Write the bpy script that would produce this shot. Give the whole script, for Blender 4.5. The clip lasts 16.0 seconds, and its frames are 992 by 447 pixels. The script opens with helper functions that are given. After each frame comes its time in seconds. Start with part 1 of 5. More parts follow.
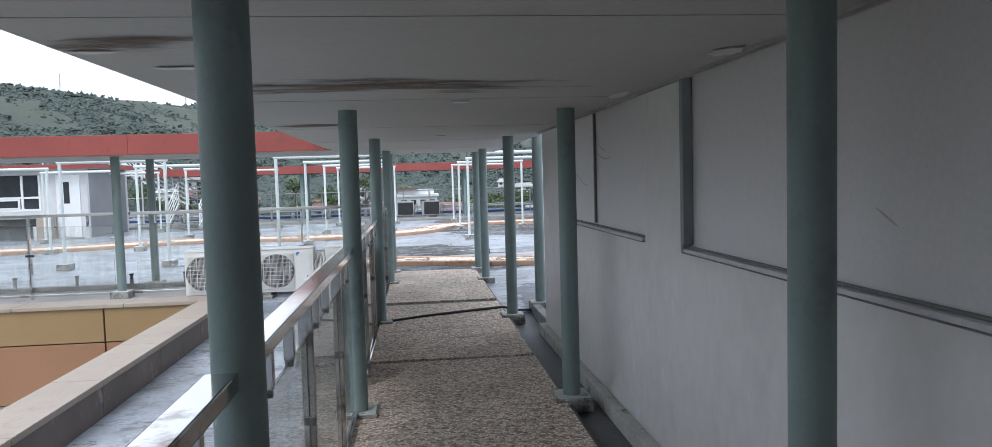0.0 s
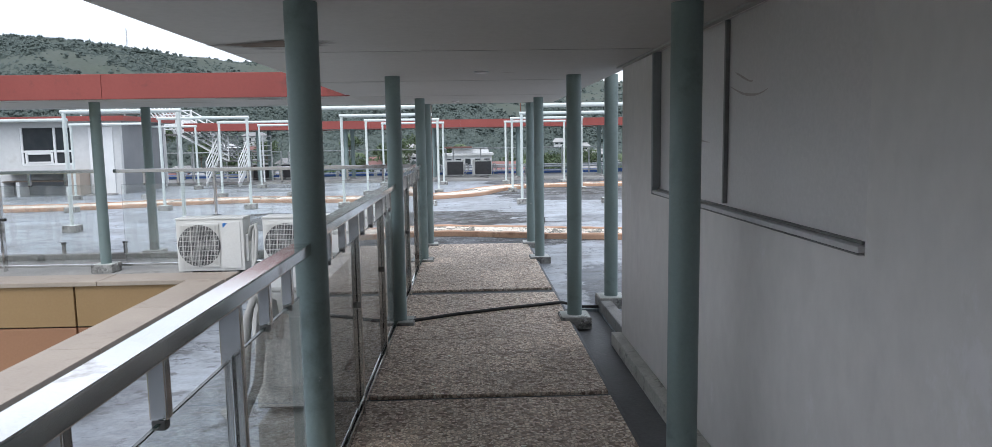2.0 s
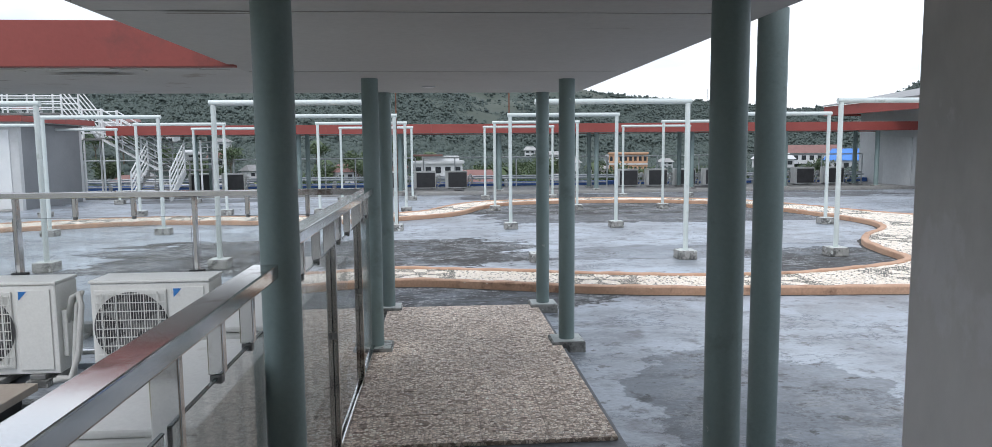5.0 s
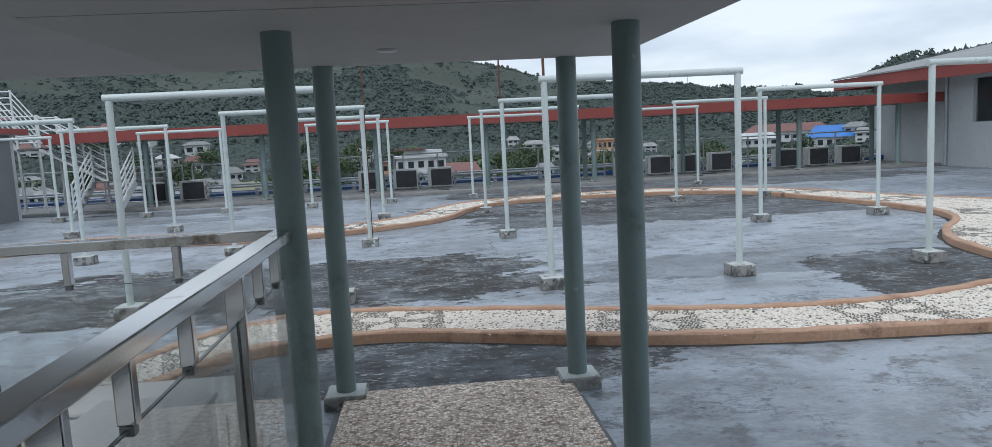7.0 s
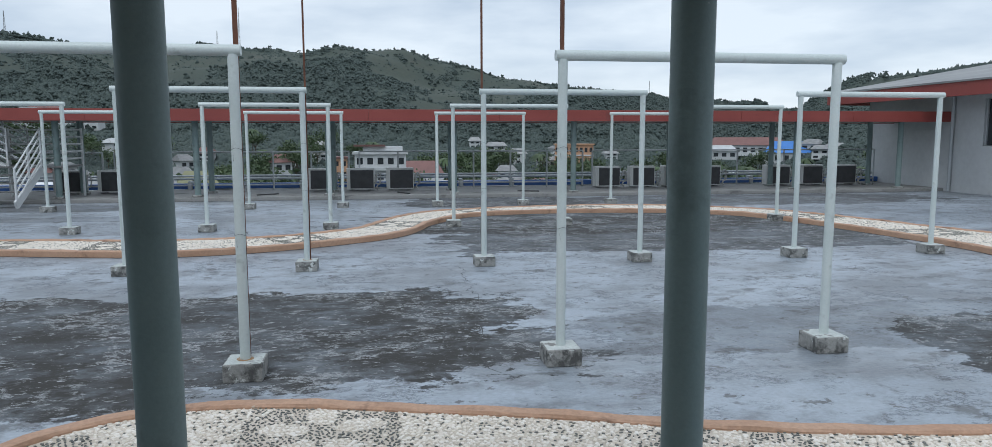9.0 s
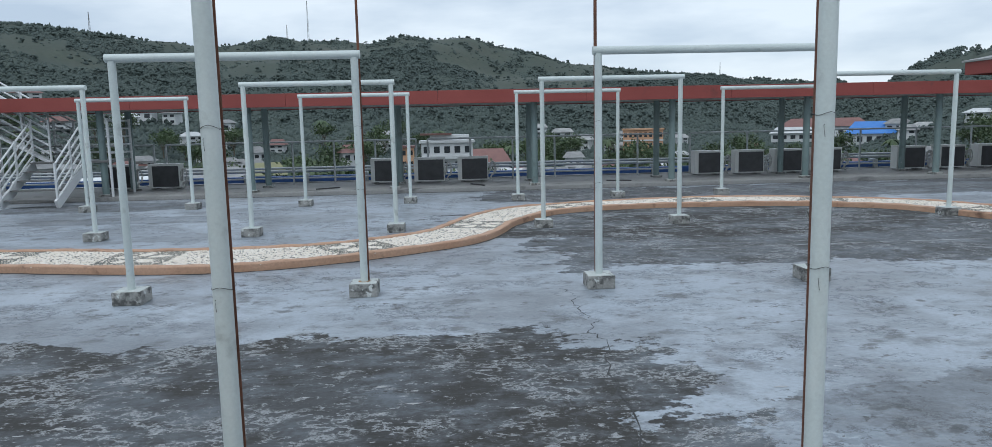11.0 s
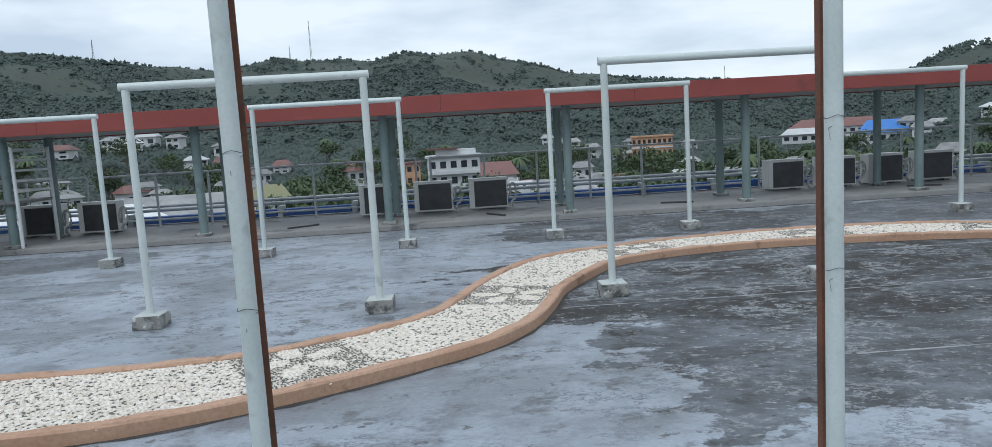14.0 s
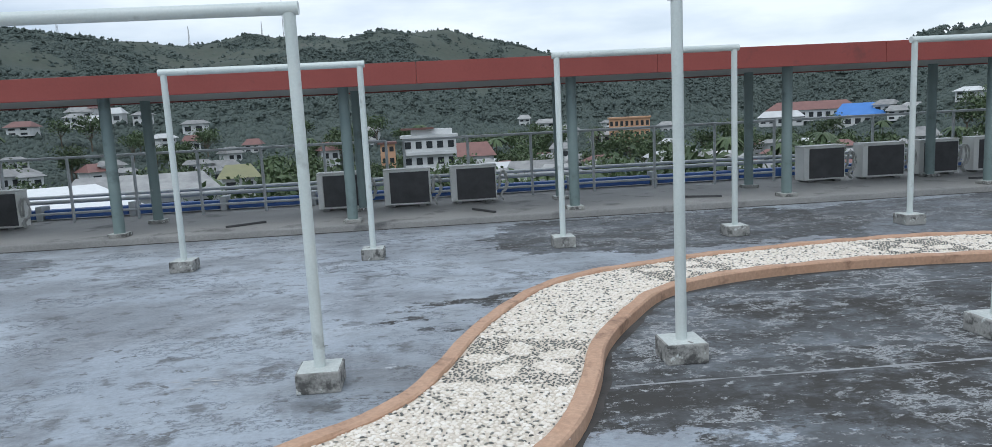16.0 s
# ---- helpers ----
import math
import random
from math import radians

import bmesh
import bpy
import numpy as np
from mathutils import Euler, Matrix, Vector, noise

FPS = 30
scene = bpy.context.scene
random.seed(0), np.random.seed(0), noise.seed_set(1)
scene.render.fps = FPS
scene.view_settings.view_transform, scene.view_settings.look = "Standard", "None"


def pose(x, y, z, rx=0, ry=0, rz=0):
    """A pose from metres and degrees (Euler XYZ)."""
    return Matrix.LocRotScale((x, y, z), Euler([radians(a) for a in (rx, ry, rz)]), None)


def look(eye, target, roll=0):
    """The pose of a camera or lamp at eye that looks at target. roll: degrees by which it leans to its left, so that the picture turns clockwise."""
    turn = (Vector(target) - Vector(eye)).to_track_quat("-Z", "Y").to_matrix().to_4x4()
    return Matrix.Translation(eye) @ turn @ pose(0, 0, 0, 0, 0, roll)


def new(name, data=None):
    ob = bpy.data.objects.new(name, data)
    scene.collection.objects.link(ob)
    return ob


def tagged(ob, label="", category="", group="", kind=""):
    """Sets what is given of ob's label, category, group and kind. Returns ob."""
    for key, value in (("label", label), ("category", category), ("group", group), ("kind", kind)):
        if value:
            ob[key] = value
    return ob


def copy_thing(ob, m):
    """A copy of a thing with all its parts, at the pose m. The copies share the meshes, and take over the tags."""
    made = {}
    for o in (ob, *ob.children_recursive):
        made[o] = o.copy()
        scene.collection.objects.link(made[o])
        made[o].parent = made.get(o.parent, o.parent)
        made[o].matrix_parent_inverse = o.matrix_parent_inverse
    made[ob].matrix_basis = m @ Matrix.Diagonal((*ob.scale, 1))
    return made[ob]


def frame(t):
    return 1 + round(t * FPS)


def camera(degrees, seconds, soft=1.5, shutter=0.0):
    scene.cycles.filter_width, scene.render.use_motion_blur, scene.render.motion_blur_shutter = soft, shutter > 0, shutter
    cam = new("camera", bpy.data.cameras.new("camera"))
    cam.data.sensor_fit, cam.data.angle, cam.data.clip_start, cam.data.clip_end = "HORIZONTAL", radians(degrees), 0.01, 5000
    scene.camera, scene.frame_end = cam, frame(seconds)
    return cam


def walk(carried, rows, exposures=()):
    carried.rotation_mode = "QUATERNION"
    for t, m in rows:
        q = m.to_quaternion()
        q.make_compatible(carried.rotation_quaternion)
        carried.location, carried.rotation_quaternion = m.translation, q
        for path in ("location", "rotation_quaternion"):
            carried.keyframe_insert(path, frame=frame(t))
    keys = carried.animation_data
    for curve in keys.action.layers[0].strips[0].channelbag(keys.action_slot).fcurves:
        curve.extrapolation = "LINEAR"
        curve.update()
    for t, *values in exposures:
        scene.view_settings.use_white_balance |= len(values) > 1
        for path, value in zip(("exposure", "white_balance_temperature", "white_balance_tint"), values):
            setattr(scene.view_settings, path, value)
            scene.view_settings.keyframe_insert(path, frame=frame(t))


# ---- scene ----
cam = camera(68.0, 16.0, soft=0.3)
PATH = [
    (0, (0.526, 0.618, 1.562), (0.740, 2.603, 1.441), -1.6),
    (0.5, (0.597, 1.010, 1.531), (0.721, 3.003, 1.430), -2.1),
    (1, (0.654, 1.508, 1.535), (0.723, 3.502, 1.396), -1.5),
    (1.5, (0.646, 2.087, 1.536), (0.773, 4.076, 1.362), -1.0),
    (2, (0.714, 2.672, 1.519), (0.778, 4.658, 1.292), -0.9),
    (2.5, (0.670, 3.237, 1.540), (0.783, 5.224, 1.343), -0.9),
    (3, (0.627, 3.829, 1.529), (0.747, 5.819, 1.368), -0.6),
    (3.5, (0.581, 4.386, 1.534), (0.646, 6.378, 1.365), -0.3),
    (3.7, (0.555, 4.708, 1.522), (0.717, 6.695, 1.369), -0.4),
    (5.8, (0.635, 7.102, 1.534), (0.773, 9.084, 1.302), -0.5),
    (6, (0.617, 7.365, 1.536), (0.769, 9.348, 1.324), -0.1),
    (6.5, (0.612, 7.987, 1.543), (0.876, 9.961, 1.353), -1.9),
    (7, (0.664, 8.562, 1.564), (0.848, 10.540, 1.332), -2.9),
    (7.5, (0.631, 9.163, 1.561), (0.851, 11.142, 1.372), -0.6),
    (8, (0.673, 9.784, 1.553), (0.917, 11.762, 1.392), -1.0),
    (8.5, (0.718, 10.400, 1.563), (0.957, 12.375, 1.352), -0.7),
    (9, (0.697, 11.016, 1.570), (0.995, 12.980, 1.337), -0.1),
    (11.3, (0.567, 13.801, 1.473), (0.645, 15.782, 1.208), -0.4),
    (11.5, (0.592, 14.098, 1.469), (0.628, 16.084, 1.236), 0.8),
    (12, (0.592, 14.713, 1.557), (0.559, 16.677, 1.179), 0.4),
    (12.5, (0.544, 15.359, 1.561), (0.590, 17.329, 1.222), -3.2),
    (13, (0.535, 15.973, 1.429), (0.536, 17.962, 1.214), -3.0),
    (13.5, (0.554, 16.715, 1.452), (0.620, 18.707, 1.283), -1.9),
    (14, (0.537, 17.317, 1.496), (0.634, 19.301, 1.265), -3.4),
    (14.5, (0.516, 17.928, 1.482), (0.597, 19.912, 1.247), -3.0),
    (15, (0.482, 18.527, 1.507), (0.690, 20.503, 1.277), -2.6),
    (15.5, (0.523, 19.107, 1.540), (0.575, 21.086, 1.261), -4.4),
    (16, (0.487, 19.765, 1.486), (0.647, 21.738, 1.199), -2.9),
]
EXPOSURES = [(0, 1.19, 6100, 12), (1, 1.16, 6150, 12.2), (1.5, 1.08, 6180, 12.3), (2, 1.05, 6200, 12.5), (3.5, 1.14, 6300, 13), (6, 0.40, 6080, 9.5), (7, 0.2, 5950, 8), (9, 0.12, 5900, 7), (11.5, 0.15, 5850, 6), (13, 0.33, 5900, 6), (14, 0.21, 5930, 6.5), (15.5, 0.22, 5970, 7.2), (16, 0.31, 5980, 7.5)]
walk(cam, [(t, look(eye, target, roll)) for t, eye, target, roll in PATH], EXPOSURES)

# ---- world and sun: bright overcast sky ----
world = bpy.data.worlds.new("overcast_sky")
scene.world = world
world.use_nodes = True
wn, wl = world.node_tree.nodes, world.node_tree.links
wn.clear()
SUN_EL, SUN_AZ = radians(58), radians(215)
w_out, w_bg = wn.new("ShaderNodeOutputWorld"), wn.new("ShaderNodeBackground")
w_sky, w_mix, w_ramp = wn.new("ShaderNodeTexSky"), wn.new("ShaderNodeMix"), wn.new("ShaderNodeValToRGB")
w_noise, w_co, w_map = wn.new("ShaderNodeTexNoise"), wn.new("ShaderNodeTexCoord"), wn.new("ShaderNodeMapping")
w_scale = wn.new("ShaderNodeVectorMath")
w_sky.sky_type, w_sky.sun_disc, w_sky.sun_elevation, w_sky.sun_rotation = "NISHITA", False, SUN_EL, SUN_AZ
w_scale.operation = "SCALE"
w_scale.inputs["Scale"].default_value = 0.11
w_map.inputs["Scale"].default_value = (1.6, 1.6, 6.0)
w_noise.inputs["Scale"].default_value, w_noise.inputs["Detail"].default_value = 2.2, 7.0
w_ramp.color_ramp.elements[0].position, w_ramp.color_ramp.elements[0].color = 0.36, (0.60, 0.66, 0.74, 1)
w_ramp.color_ramp.elements[1].position, w_ramp.color_ramp.elements[1].color = 0.61, (0.95, 0.97, 0.985, 1)
w_mix.data_type = "RGBA"
w_mix.inputs[0].default_value = 0.85
wl.new(w_co.outputs["Generated"], w_map.inputs["Vector"])
wl.new(w_map.outputs[0], w_noise.inputs["Vector"])
wl.new(w_noise.outputs[0], w_ramp.inputs[0])
wl.new(w_sky.outputs[0], w_scale.inputs[0])
wl.new(w_scale.outputs[0], w_mix.inputs[6])
wl.new(w_ramp.outputs[0], w_mix.inputs[7])
wl.new(w_mix.outputs[2], w_bg.inputs["Color"])
w_bg.inputs["Strength"].default_value = 0.9
wl.new(w_bg.outputs[0], w_out.inputs["Surface"])

sun_data = bpy.data.lights.new("sun", "SUN")
sun_data.energy, sun_data.angle, sun_data.color = 0.8, radians(25), (1.0, 0.97, 0.92)
sun = new("sun", sun_data)
sun.matrix_world = look((-20, -25, 60), (0, 10, 0))


# ---- materials ----
def material(name, colours, rough=0.6, scale=4.0, fine=60.0, bump=0.15, metal=0.0, stains=None, island=False, coords="Object",
             stretch=(1, 1, 1), rough_var=0.12, shift=0.0, bump_dist=0.01, speck=0.25):
    """A painted or mineral surface: two colours mixed by broad noise, fine grain, optional stains (colour, low, high, scale)."""
    m = bpy.data.materials.new(name)
    m.use_nodes = True
    n, l = m.node_tree.nodes, m.node_tree.links
    b = n["Principled BSDF"]
    co, mp = n.new("ShaderNodeTexCoord"), n.new("ShaderNodeMapping")
    mp.inputs["Scale"].default_value = stretch
    info = n.new("ShaderNodeObjectInfo")
    if coords == "World":
        geo = n.new("ShaderNodeNewGeometry")
        l.new(geo.outputs["Position"], mp.inputs["Vector"])
    else:
        add = n.new("ShaderNodeVectorMath")
        add.operation = "MULTIPLY_ADD"
        add.inputs[1].default_value = (13, 17, 11)
        comb = n.new("ShaderNodeCombineXYZ")
        for k in range(3):
            l.new(info.outputs["Random"], comb.inputs[k])
        l.new(comb.outputs[0], add.inputs[0])
        l.new(co.outputs["Object"], add.inputs[2])
        l.new(add.outputs[0], mp.inputs["Vector"])

    def noise_at(sc, detail=5.0, rough_n=0.6):
        t = n.new("ShaderNodeTexNoise")
        t.inputs["Scale"].default_value, t.inputs["Detail"].default_value, t.inputs["Roughness"].default_value = sc, detail, rough_n
        l.new(mp.outputs[0], t.inputs["Vector"])
        return t.outputs[0]

    def blend(fac, a, c):
        x = n.new("ShaderNodeMix")
        x.data_type = "RGBA"
        for sock, v in ((x.inputs[0], fac), (x.inputs[6], a), (x.inputs[7], c)):
            if isinstance(v, (tuple, float, int)):
                sock.default_value = (*v, 1) if isinstance(v, tuple) else v
            else:
                l.new(v, sock)
        return x.outputs[2]

    def ramp(v, lo, hi):
        r = n.new("ShaderNodeMapRange")
        r.inputs["From Min"].default_value, r.inputs["From Max"].default_value = lo, hi
        l.new(v, r.inputs["Value"])
        return r.outputs[0]

    broad, grain = noise_at(scale), noise_at(fine, 3.0)
    col = blend(ramp(broad, 0.32, 0.68), colours[0], colours[1])
    if island:
        geo2 = n.new("ShaderNodeNewGeometry")
        col = blend(ramp(geo2.outputs["Random Per Island"], 0.0, 1.0), col, colours[2] if len(colours) > 2 else colours[1])
    for s in stains or ():
        st = noise_at(s[3], 8.0, 0.68)
        col = blend(ramp(st, s[1], s[2]), col, s[0])
    dark = blend(ramp(grain, 0.3, 0.7), (0.78, 0.78, 0.78), (1.12, 1.12, 1.12))
    mul = n.new("ShaderNodeMix")
    mul.data_type, mul.blend_type = "RGBA", "MULTIPLY"
    mul.inputs[0].default_value = speck
    l.new(col, mul.inputs[6])
    l.new(dark, mul.inputs[7])
    out = mul.outputs[2]
    if shift:
        hs = n.new("ShaderNodeHueSaturation")
        l.new(ramp_obj(n, l, info, 1 - shift, 1 + shift), hs.inputs["Value"])
        l.new(out, hs.inputs["Color"])
        out = hs.outputs[0]
    l.new(out, b.inputs["Base Color"])
    rr = n.new("ShaderNodeMapRange")
    rr.inputs["To Min"].default_value, rr.inputs["To Max"].default_value = max(0.02, rough - rough_var), min(1.0, rough + rough_var)
    l.new(broad, rr.inputs["Value"])
    l.new(rr.outputs[0], b.inputs["Roughness"])
    b.inputs["Metallic"].default_value = metal
    if bump:
        bp = n.new("ShaderNodeBump")
        bp.inputs["Strength"].default_value, bp.inputs["Distance"].default_value = bump, bump_dist
        l.new(grain, bp.inputs["Height"])
        l.new(bp.outputs[0], b.inputs["Normal"])
    return m


def ramp_obj(n, l, info, lo, hi):
    r = n.new("ShaderNodeMapRange")
    r.inputs["To Min"].default_value, r.inputs["To Max"].default_value = lo, hi
    l.new(info.outputs["Random"], r.inputs["Value"])
    return r.outputs[0]


def fringe(m, scale, lo, hi, stretch=(1, 1, 1), rx=1.0, ry=1.0):
    """Lets a thin stain film fade out raggedly towards its rim (its mesh spans -1 to 1, centred on its origin)."""
    n, l = m.node_tree.nodes, m.node_tree.links
    b = n["Principled BSDF"]
    co, mp, no = n.new("ShaderNodeTexCoord"), n.new("ShaderNodeMapping"), n.new("ShaderNodeTexNoise")
    geo = n.new("ShaderNodeNewGeometry")
    mp.inputs["Scale"].default_value = stretch
    no.inputs["Scale"].default_value, no.inputs["Detail"].default_value, no.inputs["Roughness"].default_value = scale, 8, 0.65
    l.new(geo.outputs["Position"], mp.inputs["Vector"])
    l.new(mp.outputs[0], no.inputs["Vector"])
    ln = n.new("ShaderNodeVectorMath")
    ln.operation = "LENGTH"
    l.new(co.outputs["Object"], ln.inputs[0])
    s = n.new("ShaderNodeMath")
    s.operation = "MULTIPLY_ADD"
    s.inputs[1].default_value = 2.6
    neg = n.new("ShaderNodeMath")
    neg.operation = "MULTIPLY"
    neg.inputs[1].default_value = -1.0
    l.new(ln.outputs["Value"], neg.inputs[0])
    l.new(no.outputs[0], s.inputs[0])
    l.new(neg.outputs[0], s.inputs[2])
    r = n.new("ShaderNodeMapRange")
    r.inputs["From Min"].default_value, r.inputs["From Max"].default_value = lo, hi
    r.inputs["To Max"].default_value = 0.85
    l.new(s.outputs[0], r.inputs["Value"])
    l.new(r.outputs[0], b.inputs["Alpha"])
    return m


def glass(name, tint, rough=0.01):
    """Clear pane with a thin uneven film of dust and drip marks."""
    m = bpy.data.materials.new(name)
    m.use_nodes = True
    n, l = m.node_tree.nodes, m.node_tree.links
    b = n["Principled BSDF"]
    b.inputs["Base Color"].default_value = (*tint, 1)
    b.inputs["Transmission Weight"].default_value = 1.0
    b.inputs["Roughness"].default_value = rough
    b.inputs["IOR"].default_value = 1.5
    co, mp, no, rg = n.new("ShaderNodeNewGeometry"), n.new("ShaderNodeMapping"), n.new("ShaderNodeTexNoise"), n.new("ShaderNodeMapRange")
    dust, mix = n.new("ShaderNodeBsdfDiffuse"), n.new("ShaderNodeMixShader")
    mp.inputs["Scale"].default_value = (6, 6, 0.9)
    no.inputs["Scale"].default_value, no.inputs["Detail"].default_value = 2.0, 8
    rg.inputs["From Min"].default_value, rg.inputs["From Max"].default_value = 0.40, 0.72
    rg.inputs["To Min"].default_value, rg.inputs["To Max"].default_value = 0.02, 0.15
    dust.inputs["Color"].default_value = (0.62, 0.61, 0.57, 1)
    l.new(co.outputs["Position"], mp.inputs["Vector"])
    l.new(mp.outputs[0], no.inputs["Vector"])
    l.new(no.outputs[0], rg.inputs["Value"])
    l.new(rg.outputs[0], mix.inputs[0])
    l.new(b.outputs[0], mix.inputs[1])
    l.new(dust.outputs[0], mix.inputs[2])
    l.new(mix.outputs[0], n["Material Output"].inputs["Surface"])
    return m


SLAB = material("grey_concrete", speck=0.7, colours=((0.27, 0.27, 0.26), (0.36, 0.355, 0.34)), rough=0.75, scale=0.8, fine=45, bump=0.3, coords="World", stains=(((0.10, 0.10, 0.10), 0.56, 0.7, 1.4),))
GUTTER = material("dark_gutter_concrete", speck=0.7, colours=((0.10, 0.105, 0.11), (0.19, 0.195, 0.205)), rough=0.6, scale=0.9, fine=40, bump=0.3, coords="World", stains=(((0.28, 0.27, 0.25), 0.6, 0.72, 3),))
BLOCK = material("weathered_block", speck=0.8, colours=((0.27, 0.27, 0.255), (0.40, 0.395, 0.37)), rough=0.85, scale=6, fine=60, bump=0.5, stains=(((0.10, 0.10, 0.095), 0.48, 0.60, 9), ((0.60, 0.62, 0.60), 0.60, 0.63, 12)))
PLINTH = material("rough_plinth", speck=0.7, colours=((0.44, 0.44, 0.40), (0.58, 0.575, 0.53)), rough=0.85, scale=6, fine=60, bump=0.4, stains=(((0.16, 0.155, 0.14), 0.56, 0.68, 7),))
CAP = material("paint_splashed_top", speck=0.6, colours=((0.50, 0.53, 0.51), (0.62, 0.65, 0.62)), rough=0.7, scale=5, fine=60, bump=0.3, stains=(((0.24, 0.235, 0.22), 0.58, 0.64, 10),))
COLUMN = material("grey_green_paint", ((0.175, 0.235, 0.23), (0.225, 0.29, 0.28)), 0.5, 1.5, 70, 0.1, stains=(((0.11, 0.14, 0.135), 0.56, 0.72, 2.5), ((0.34, 0.38, 0.37), 0.68, 0.70, 9)))
PIPE = material("pale_mint_paint", ((0.56, 0.62, 0.60), (0.66, 0.71, 0.69)), 0.4, 2.5, 80, 0.06, stains=(((0.33, 0.36, 0.34), 0.60, 0.75, 5), ((0.28, 0.13, 0.05), 0.70, 0.76, 6)), shift=0.05)
RUST = material("rusty_steel", speck=0.7, colours=((0.12, 0.055, 0.035), (0.20, 0.085, 0.05)), rough=0.85, scale=6, fine=60, bump=0.4)
RUST_RUN = material("orange_rust_run", ((0.26, 0.13, 0.055), (0.40, 0.27, 0.15)), 0.9, 14, 60, 0.3, stains=(((0.45, 0.43, 0.38), 0.52, 0.62, 16),))
STAIN_WIRE = material("dark_wire", ((0.03, 0.03, 0.03), (0.05, 0.05, 0.05)), 0.5, 5, 60, 0.0)
SOFFIT = material("soffit_paint", ((0.445, 0.432, 0.415), (0.505, 0.492, 0.472)), 0.7, 0.5, 30, 0.05, coords="World",
                  stains=(((0.38, 0.365, 0.345), 0.62, 0.8, 0.8),))
ARM_PAINT = material("pale_soffit_paint", ((0.50, 0.487, 0.47), (0.57, 0.555, 0.54)), 0.7, 1.2, 40, 0.1, coords="World", stains=(((0.34, 0.30, 0.26), 0.60, 0.68, 2.2),))
RED = material("red_fascia_paint", ((0.25, 0.052, 0.042), (0.30, 0.068, 0.055)), 0.55, 0.9, 30, 0.12, coords="World", stains=(((0.19, 0.05, 0.042), 0.58, 0.7, 2.0),))
WALL = material("white_wall_paint", ((0.672, 0.652, 0.635), (0.702, 0.682, 0.665)), 0.75, 0.4, 12, 0.03, coords="World", stains=(((0.575, 0.56, 0.55), 0.58, 0.76, 0.9), ((0.73, 0.71, 0.71), 0.60, 0.64, 2.2), ((0.50, 0.49, 0.48), 0.70, 0.74, 6)), stretch=(1, 1, 0.6))
PANEL = material("white_window_board", ((0.635, 0.617, 0.61), (0.665, 0.647, 0.64)), 0.35, 0.5, 60, 0.02, coords="World", stains=(((0.56, 0.55, 0.55), 0.66, 0.80, 1.5),))
ALU = material("grey_aluminium", ((0.42, 0.44, 0.45), (0.50, 0.52, 0.53)), 0.4, 3, 90, 0.05, metal=0.25)
STEEL = material("tarnished_stainless", ((0.58, 0.58, 0.57), (0.70, 0.70, 0.69)), 0.12, 2.0, 160, 0.006, metal=1.0, rough_var=0.07, stains=(((0.17, 0.12, 0.09), 0.57, 0.66, 2.2),))
FRAME = material("dull_aluminium", ((0.20, 0.22, 0.22), (0.28, 0.30, 0.30)), 0.45, 3, 90, 0.05, metal=0.2)
SILL = material("pale_sill_paint", ((0.50, 0.50, 0.50), (0.58, 0.58, 0.58)), 0.5, 2, 60, 0.05, coords="World")
BLACK = material("black_rubber", ((0.02, 0.02, 0.02), (0.035, 0.035, 0.035)), 0.6, 8, 60, 0.1)
COPING = material("beige_coping", ((0.33, 0.28, 0.235), (0.39, 0.335, 0.28)), 0.6, 1.5, 40, 0.12, coords="World", stains=(((0.30, 0.25, 0.21), 0.58, 0.7, 4),))
GOLD = material("ochre_cladding", ((0.30, 0.195, 0.095), (0.34, 0.225, 0.115)), 0.5, 0.8, 40, 0.06, coords="World")
ORANGE = material("terracotta_cladding", ((0.30, 0.155, 0.09), (0.34, 0.18, 0.105)), 0.55, 0.8, 40, 0.06, coords="World")
KERB = material("terracotta_kerb_paint", speck=0.7, colours=((0.47, 0.28, 0.178), (0.565, 0.365, 0.25)), rough=0.75, scale=1.2, fine=40, bump=0.3, coords="World", stains=(((0.20, 0.115, 0.075), 0.56, 0.7, 3.0), ((0.5, 0.42, 0.33), 0.66, 0.74, 5)))
GROUT = material("pebble_mortar", ((0.60, 0.53, 0.44), (0.70, 0.62, 0.53)), 0.9, 2, 50, 0.4, coords="World")
PEBBLE_W = material("cream_pebble", ((0.74, 0.655, 0.545), (0.83, 0.755, 0.655), (0.90, 0.84, 0.76)), 0.55, 3, 90, 0.1, coords="World", island=True)
PEBBLE_D = material("dark_pebble", ((0.07, 0.075, 0.07), (0.13, 0.135, 0.125), (0.24, 0.24, 0.21)), 0.5, 3, 90, 0.1, coords="World", island=True)
AC_WHITE = material("ivory_sheet_metal", ((0.66, 0.66, 0.63), (0.73, 0.73, 0.70)), 0.4, 3, 60, 0.03, stains=(((0.45, 0.43, 0.38), 0.63, 0.76, 4),))
AC_DARK = material("dark_grille", ((0.05, 0.05, 0.052), (0.08, 0.08, 0.082)), 0.6, 6, 80, 0.1)
AC_GREY = material("grey_fin_metal", ((0.16, 0.16, 0.16), (0.25, 0.25, 0.24)), 0.5, 10, 60, 0.1, metal=0.3)
LOGO = material("blue_mark", ((0.03, 0.16, 0.45), (0.04, 0.19, 0.5)), 0.4, 5, 50, 0.0)
HOSE = material("insulation_wrap", ((0.42, 0.42, 0.40), (0.52, 0.52, 0.50)), 0.8, 8, 50, 0.3)
WHITE = material("white_steel_paint", ((0.70, 0.72, 0.72), (0.78, 0.79, 0.79)), 0.45, 2, 60, 0.05, stains=(((0.5, 0.48, 0.44), 0.64, 0.76, 3),))
